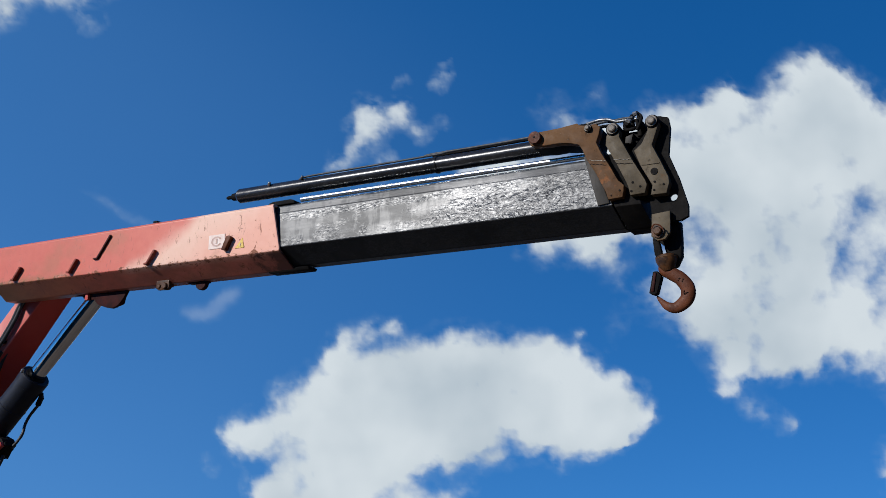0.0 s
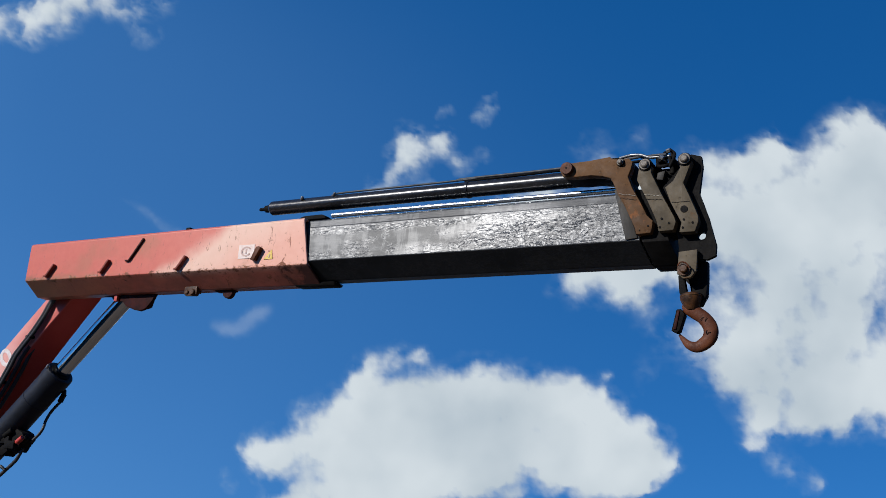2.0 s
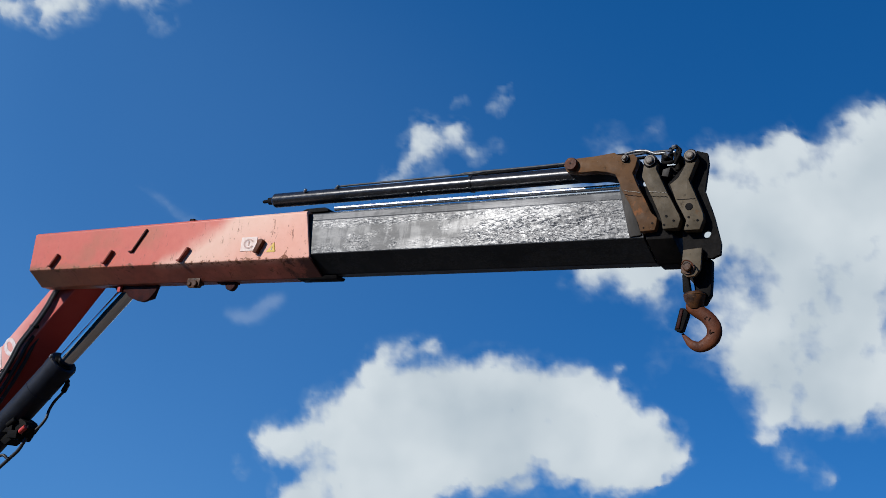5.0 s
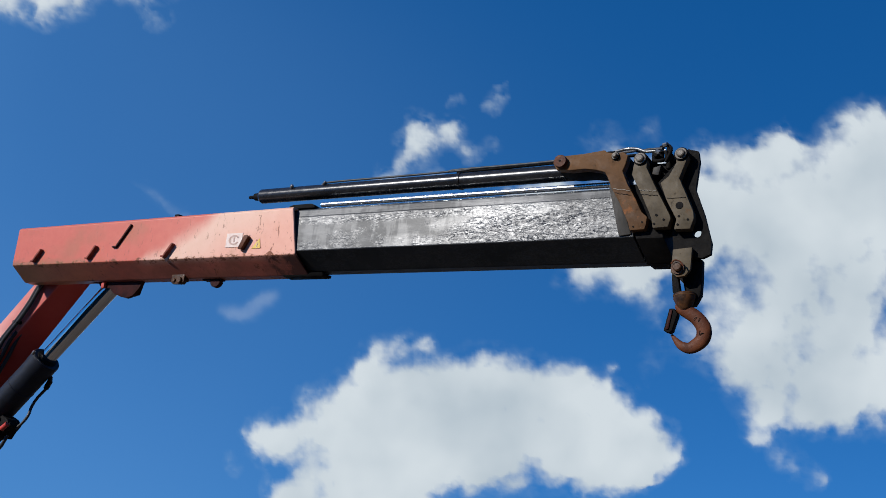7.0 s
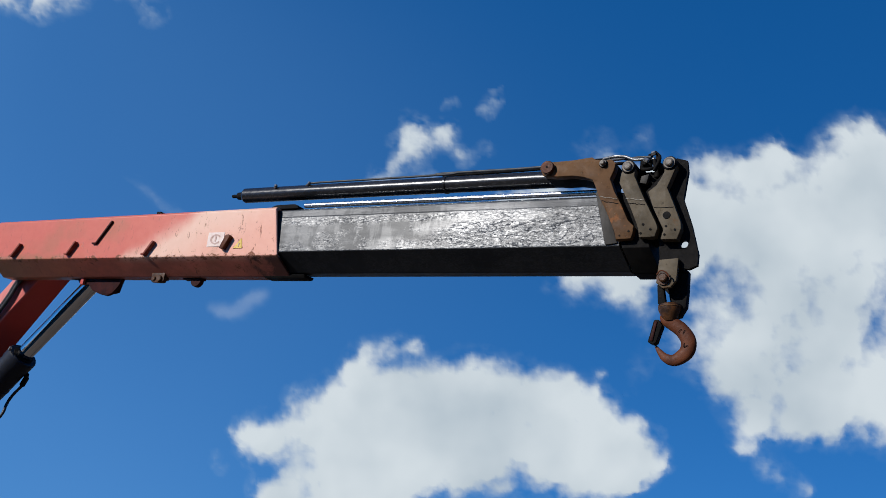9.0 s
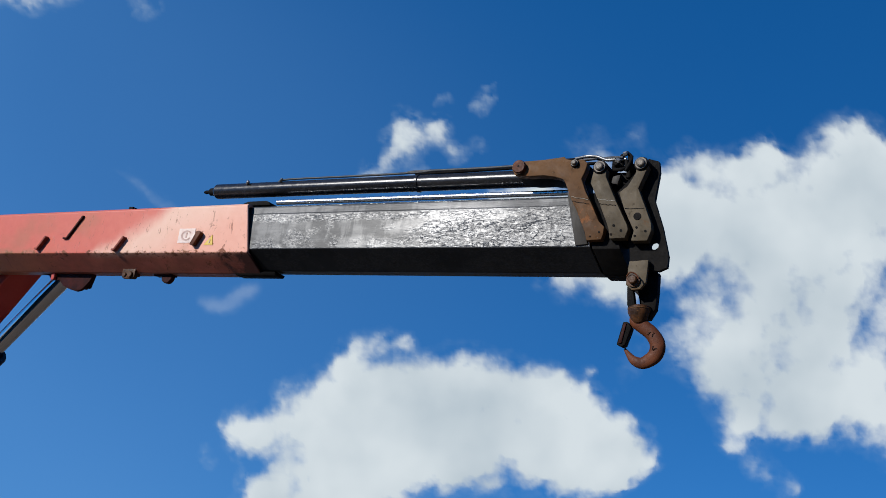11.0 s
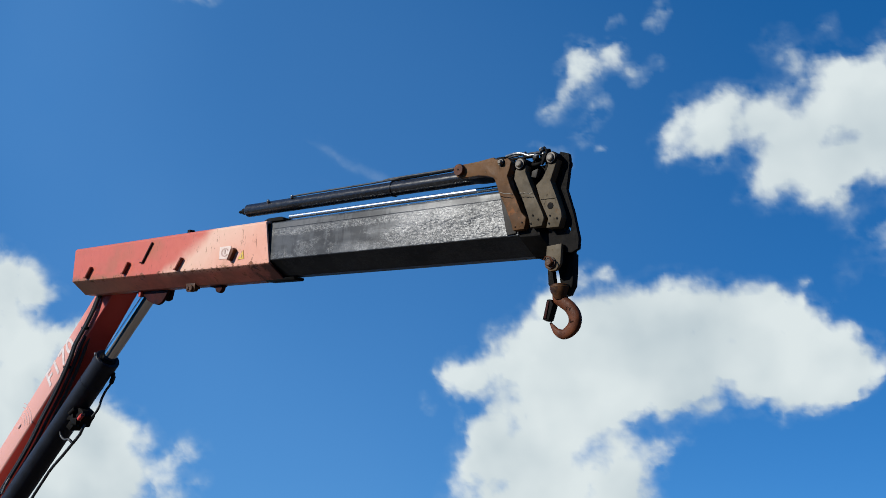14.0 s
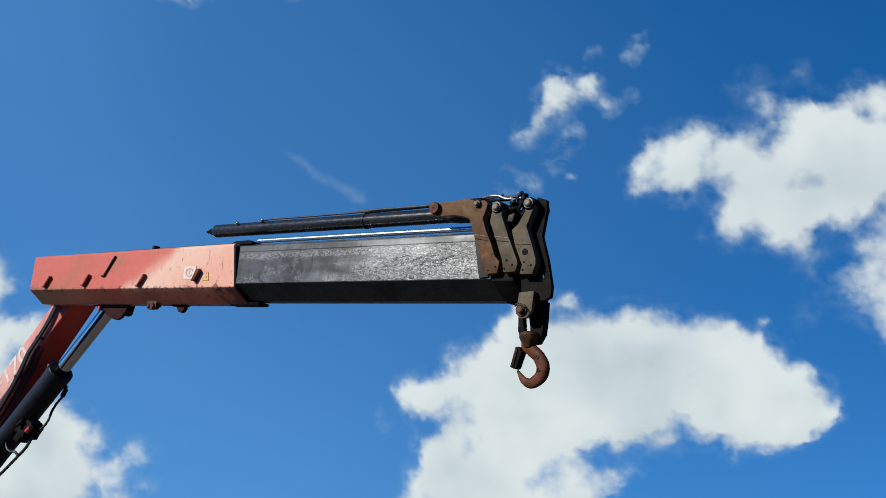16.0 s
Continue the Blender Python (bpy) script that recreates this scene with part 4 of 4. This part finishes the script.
part("oil_pipe", hose([(2.96, 0.135, 0.430), (3.3, 0.135, 0.434), (3.7, 0.135, 0.440), (3.9, 0.135, 0.440)], 0.0075), DARK, ecyl, "", OUT)
part("pipe_clip", box(3.765, 3.815, 0.02, 0.12, 0.395, 0.425, 0.004), DARK, ecyl, "", OUT)
part("slide_shoe", plate([(2.07, 0.262), (2.085, 0.277), (2.11, 0.285), (2.225, 0.286), (2.245, 0.279), (2.255, 0.262)], 0.04, 0.17, 0.004), DARK, outer, "black cylinder rest pad")
part("slide_strip", rod((2.20, 0.075, 0.286), (3.835, 0.075, 0.286), 0.013, 0.002, 32), STRIP, inner, "bright bare steel slide rod", OUT)
# flared end of the black section beside the rusty bracket
part("end_flare", plate([(3.800, 0.262), (3.835, 0.262), (3.915, 0.030), (3.860, 0.024)], 0.004, 0.022, 0.004), FLARE, inner, "bare grey smeared end plate", OUT)

# ---- the arm below the knuckle, its column and the lift cylinder ----
def slab(rows):
    """A box beam through rows of corner points."""
    bm = bmesh.new()
    rings = [[bm.verts.new(p) for p in r] for r in rows]
    for a, b in zip(rings, rings[1:]):
        n = len(a)
        for i in range(n):
            bm.faces.new((a[i], a[(i + 1) % n], b[(i + 1) % n], b[i]))
    bm.faces.new(rings[0])
    bm.faces.new(list(reversed(rings[-1])))
    bmesh.ops.recalc_face_normals(bm, faces=bm.faces)
    soften(bm, 0.008, 25, 2)
    return bm


arm = part("main_arm", slab([[(-0.002, 0.240, 0.020), (0.241, 0.240, 0.020), (0.307, 0.390, 0.020), (-0.002, 0.390, 0.020)],
                             [(-0.148, 0.240, -0.129), (-0.027, 0.240, -0.250), (0.029, 0.390, -0.306), (-0.148, 0.390, -0.129)],
                             [(-0.641, 0.240, -0.634), (-0.525, 0.240, -0.750), (-0.430, 0.390, -0.845), (-0.641, 0.390, -0.634)],
                             [(-1.084, 0.240, -1.087), (-0.972, 0.240, -1.200), (-0.842, 0.390, -1.330), (-1.084, 0.390, -1.087)],
                             [(-2.287, 0.240, -2.318), (-2.184, 0.240, -2.420), (-2.054, 0.390, -2.550), (-2.287, 0.390, -2.318)]]), ARM, crane, "red steel main arm with white lettering")


def writing(text, size, at, along, parent, label):
    cu = bpy.data.curves.new("writing", "FONT")
    cu.body, cu.size, cu.extrude, cu.offset, cu.space_character, cu.align_x, cu.align_y = text, size, 0.0008, 0.0035, 1.08, "CENTER", "CENTER"
    tmp = bpy.data.objects.new("tmp", cu)
    me = bpy.data.meshes.new_from_object(tmp)
    bpy.data.objects.remove(tmp)
    bm = bmesh.new()
    bm.from_mesh(me)
    bpy.data.meshes.remove(me)
    x, z = Vector(along).normalized()
    m = Matrix(((x * 1.2, -z, 0, at[0]), (0, 0, -1, at[1]), (z * 1.2, x, 0, at[2]), (0, 0, 0, 1)))
    bm.transform(m)
    return part("lettering", bm, LETTER, parent, label, smooth=0)


writing("F170", 0.178, (-0.481, 0.2382, -0.573), (0.70, 0.71), arm, "white painted letters F170")
for r in (0.080, 0.115, 0.150, 0.185):
    ang = [radians(10 + 9 * j) for j in range(9)]
    part("emblem_bar", hose([(-0.987 + r * math.cos(t), 0.2405, -1.083 + r * math.sin(t)) for t in ang], 0.0045, 6, 2), WORN, arm)
part("emblem_dot", lathe((-1.007, 0.243, -1.103), (-0.967, 0.243, -1.063), [(0, 0.004), (0.2, 0.013), (0.8, 0.013), (1, 0.004)], 12), WORN, arm)
RUN = [(0.043, 0.235, -0.023), (-0.012, 0.222, -0.080), (-0.061, 0.215, -0.185), (-0.139, 0.215, -0.294), (-0.205, 0.215, -0.371), (-0.259, 0.215, -0.439), (-0.303, 0.215, -0.533), (-0.381, 0.216, -0.668), (-0.491, 0.218, -0.828), (-0.630, 0.220, -1.005), (-0.836, 0.222, -1.276), (-1.319, 0.224, -1.790)]
for n, off, deep in ((0, 0.0, 0.0), (0, 0.023, 0.0), (4, 0.047, 0.030), (4, 0.073, 0.058)):     # two more added lower down to darken the shaded arm face
    part("hose", hose([(x + off, y + deep, z) for x, y, z in RUN[n:]], 0.012), RUBBER, arm, "black hose along the arm")
for cx, cz in ((-0.154, -0.315), (-0.351, -0.611)):
    part("hose_clip", box(cx - 0.018, cx + 0.032, 0.204, 0.25, cz - 0.010, cz + 0.010, 0.004), DARK, arm)
up = Vector((0.7157, 0, 0.6984))
top = Vector((0.172, 0.250, -0.542))
base = top - up * 2.1
lift = part("lift_cylinder", lathe(base, top, [(0, 0.05), (0.005, 0.089), (0.965, 0.089), (0.966, 0.0925), (0.996, 0.0925), (1, 0.087), (1, 0.050)], 48), MATT, crane, "thick black lift cylinder")
part("piston_rod", lathe(top - up * 0.02, top + up * 0.66, [(0, 0.048), (0.01, 0.050), (0.99, 0.050), (1, 0.046)], 48), CHROME, lift, "polished chrome piston rod")
part("gland_ring", lathe(top - up * 0.004, top + up * 0.008, [(0, 0.060), (0.3, 0.064), (0.8, 0.064), (1, 0.056)], 40), DARK, lift)
part("weld_band", lathe(top - up * 0.26, top - up * 0.25, [(0, 0.0885), (0.2, 0.0915), (0.8, 0.0915), (1, 0.0885)], 40), MATT, lift)
part("grease_nipple", rod((0.160, 0.150, -0.531), (0.177, 0.145, -0.510), 0.009), STEEL, lift, "bright little grease nipple")
part("hose", hose([(0.147, 0.300, -0.633), (0.161, 0.315, -0.646), (0.163, 0.320, -0.677), (0.138, 0.320, -0.715), (0.077, 0.315, -0.780), (0.054, 0.305, -0.837), (0.058, 0.290, -0.892), (0.035, 0.280, -0.938), (-0.005, 0.270, -0.979)], 0.009), RUBBER, lift, "black hose loop")
part("hose_nut", rod((0.159, 0.320, -0.667), (0.131, 0.320, -0.719), 0.017), DARK, lift)
part("hose_nut", rod((0.147, 0.300, -0.633), (0.160, 0.320, -0.659), 0.016), DARK, lift)
valve = part("lock_valve", join(plate([(-0.220, -0.901), (-0.127, -0.919), (-0.086, -0.906), (-0.030, -0.927), (0.001, -0.964), (-0.035, -1.003), (-0.065, -1.049), (-0.127, -1.039), (-0.180, -1.080), (-0.276, -1.039), (-0.250, -0.975)], 0.210, 0.305, 0.008),
                                box(-0.239, -0.119, 0.190, 0.230, -1.003, -0.953, 0.008), box(-0.147, -0.057, 0.185, 0.221, -1.033, -0.983, 0.006), rod((-0.169, 0.195, -0.957), (-0.102, 0.195, -0.916), 0.018), rod((-0.035, 0.220, -0.988), (0.016, 0.220, -0.957), 0.018)), DARK, lift, "black lock valve block")
part("valve_cap", rod((-0.041, 0.195, -0.993), (0.005, 0.195, -0.959), 0.016), REDVALVE, valve, "red valve cap")
part("valve_tag", plate([(-0.235, -1.003), (-0.189, -0.942), (-0.181, -0.948), (-0.227, -1.009)], 0.204, 0.211, 0.001), STEEL, valve, "small scuffed metal tag")
part("oil_pipe", hose([(-0.037, 0.245, -1.024), (-0.045, 0.235, -1.065), (-0.076, 0.235, -1.108), (-0.161, 0.235, -1.176), (-0.283, 0.235, -1.272), (-0.422, 0.235, -1.378), (-0.551, 0.245, -1.490), (-0.831, 0.255, -1.762)], 0.011), RUBBER, lift, "black oil pipe")
part("oil_pipe", hose([(-0.218, 0.215, -1.003), (-0.260, 0.205, -1.027), (-0.293, 0.205, -1.075), (-0.277, 0.205, -1.123), (-0.221, 0.205, -1.148), (-0.162, 0.205, -1.143), (-0.126, 0.215, -1.166)], 0.0095), RUBBER, lift, "bent pipe round the valve")
part("pipe_clip", hose([(-0.913, 0.170, -1.481), (-0.936, 0.160, -1.532), (-0.982, 0.160, -1.604)], 0.0085), STEEL, lift, "bright bent clip")
PLAIN = Matrix.Identity(4)
HUNG = Matrix.Translation(BOOM.to_3x3() @ Vector((0.076, 0, 0)))
part("column", box(-2.86, -2.44, 0.14, 0.50, 0.0, 2.36, 0.02), ARM, crane, "plain red crane column", at=PLAIN)


# ---- the hook ----
def sweep(line, flat=0.62, seg=16, steps=6, y=0.05):
    """A forged bar along (x, z, width), flattened across."""
    pts = [Vector(p) for p in line]
    ext = [pts[0] * 2 - pts[1]] + pts + [pts[-1] * 2 - pts[-2]]
    run = []
    for i in range(1, len(ext) - 2):
        a, b, c, d = ext[i - 1:i + 3]
        for s in range(steps):
            t = s / steps
            run.append(0.5 * (2 * b + (c - a) * t + (2 * a - 5 * b + 4 * c - d) * t * t + (3 * b - a - 3 * c + d) * t ** 3))
    run.append(pts[-1])
    bm = bmesh.new()
    loops = []
    for i, p in enumerate(run):
        d = run[min(i + 1, len(run) - 1)] - run[max(i - 1, 0)]
        n = Vector((d.y, -d.x)).normalized()
        w = max(p.z, 0.006) / 2
        ring = []
        for k in range(seg):
            t = 2 * math.pi * k / seg
            c, s = math.cos(t), math.sin(t)
            c, s = math.copysign(abs(c) ** 0.8, c), math.copysign(abs(s) ** 0.8, s)
            ring.append(bm.verts.new((p.x + n.x * w * c, y + w * flat * s * 1.1, p.y + n.y * w * c)))
        loops.append(ring)
    for a, b in zip(loops, loops[1:]):
        for k in range(seg):
            bm.faces.new((a[k], a[(k + 1) % seg], b[(k + 1) % seg], b[k]))
    bm.faces.new(list(reversed(loops[0])))
    bm.faces.new(loops[-1])
    return bm


hook_set = thing("crane_hook", HUNG @ Matrix.Translation((3.957, 0.05, 2.938)), "rusty brown swivel hook with safety latch below the boom head", "hook")
link = part("swivel_block", join(plate([(3.955, 2.935), (4.060, 2.945), (4.040, 2.861), (4.022, 2.800), (3.990, 2.764), (3.955, 2.768), (3.950, 2.800), (3.962, 2.830), (3.964, 2.880)], 0.050, 0.095, 0.005),
                                 plate([(3.932, 2.905), (3.956, 2.900), (3.952, 2.826), (3.968, 2.816), (3.950, 2.800), (3.930, 2.800), (3.920, 2.830)], 0.012, 0.045, 0.005)), DARK, hook_set, "black greasy swivel link", at=HUNG)
part("swivel_collar", lathe((3.960, 0.045, 2.822), (3.950, 0.045, 2.752), [(0, 0.036), (0.08, 0.046), (0.35, 0.046), (0.75, 0.034), (1, 0.022)]), CUP, link, "dark rusty swivel collar", at=HUNG)
part("collar_band", lathe((3.9592, 0.045, 2.810), (3.9586, 0.045, 2.806), [(0, 0.0462), (0.3, 0.0474), (0.7, 0.0474), (1, 0.0462)]), BROWN, link, at=HUNG)
hk = part("hook", sweep([(3.944, 2.800, 0.034), (3.938, 2.782, 0.046), (3.940, 2.765, 0.060), (3.962, 2.737, 0.058), (3.990, 2.703, 0.058), (4.006, 2.655, 0.062), (3.988, 2.613, 0.059), (3.938, 2.593, 0.049), (3.903, 2.610, 0.036), (3.884, 2.640, 0.022), (3.873, 2.664, 0.010)]), RUST, hook_set, "forged rusty hook with worn throat", at=HUNG, smooth=65)
for mx, mz, turn in ((3.985, 2.700, 0.5), (4.000, 2.692, 0.9), (3.990, 2.640, 1.2), (3.997, 2.632, 0.2)):
    dx, dz = 0.009 * math.cos(turn), 0.009 * math.sin(turn)
    part("forging_mark", hose([(mx - dx, 0.0275, mz - dz), (mx, 0.0268, mz + 0.003), (mx + dx, 0.0275, mz + dz)], 0.0012, 6, 3), DARK, hk, at=HUNG)
latch = part("safety_latch", plate([(3.890, 2.768), (3.909, 2.764), (3.919, 2.738), (3.881, 2.674), (3.868, 2.669), (3.848, 2.683)], 0.026, 0.070, 0.004), DARK, hook_set, "bent black safety latch with a rusty edge", at=HUNG)
part("latch_edge", plate([(3.893, 2.760), (3.903, 2.757), (3.870, 2.682), (3.858, 2.686)], 0.021, 0.027, 0.002), OILY, latch, at=HUNG)
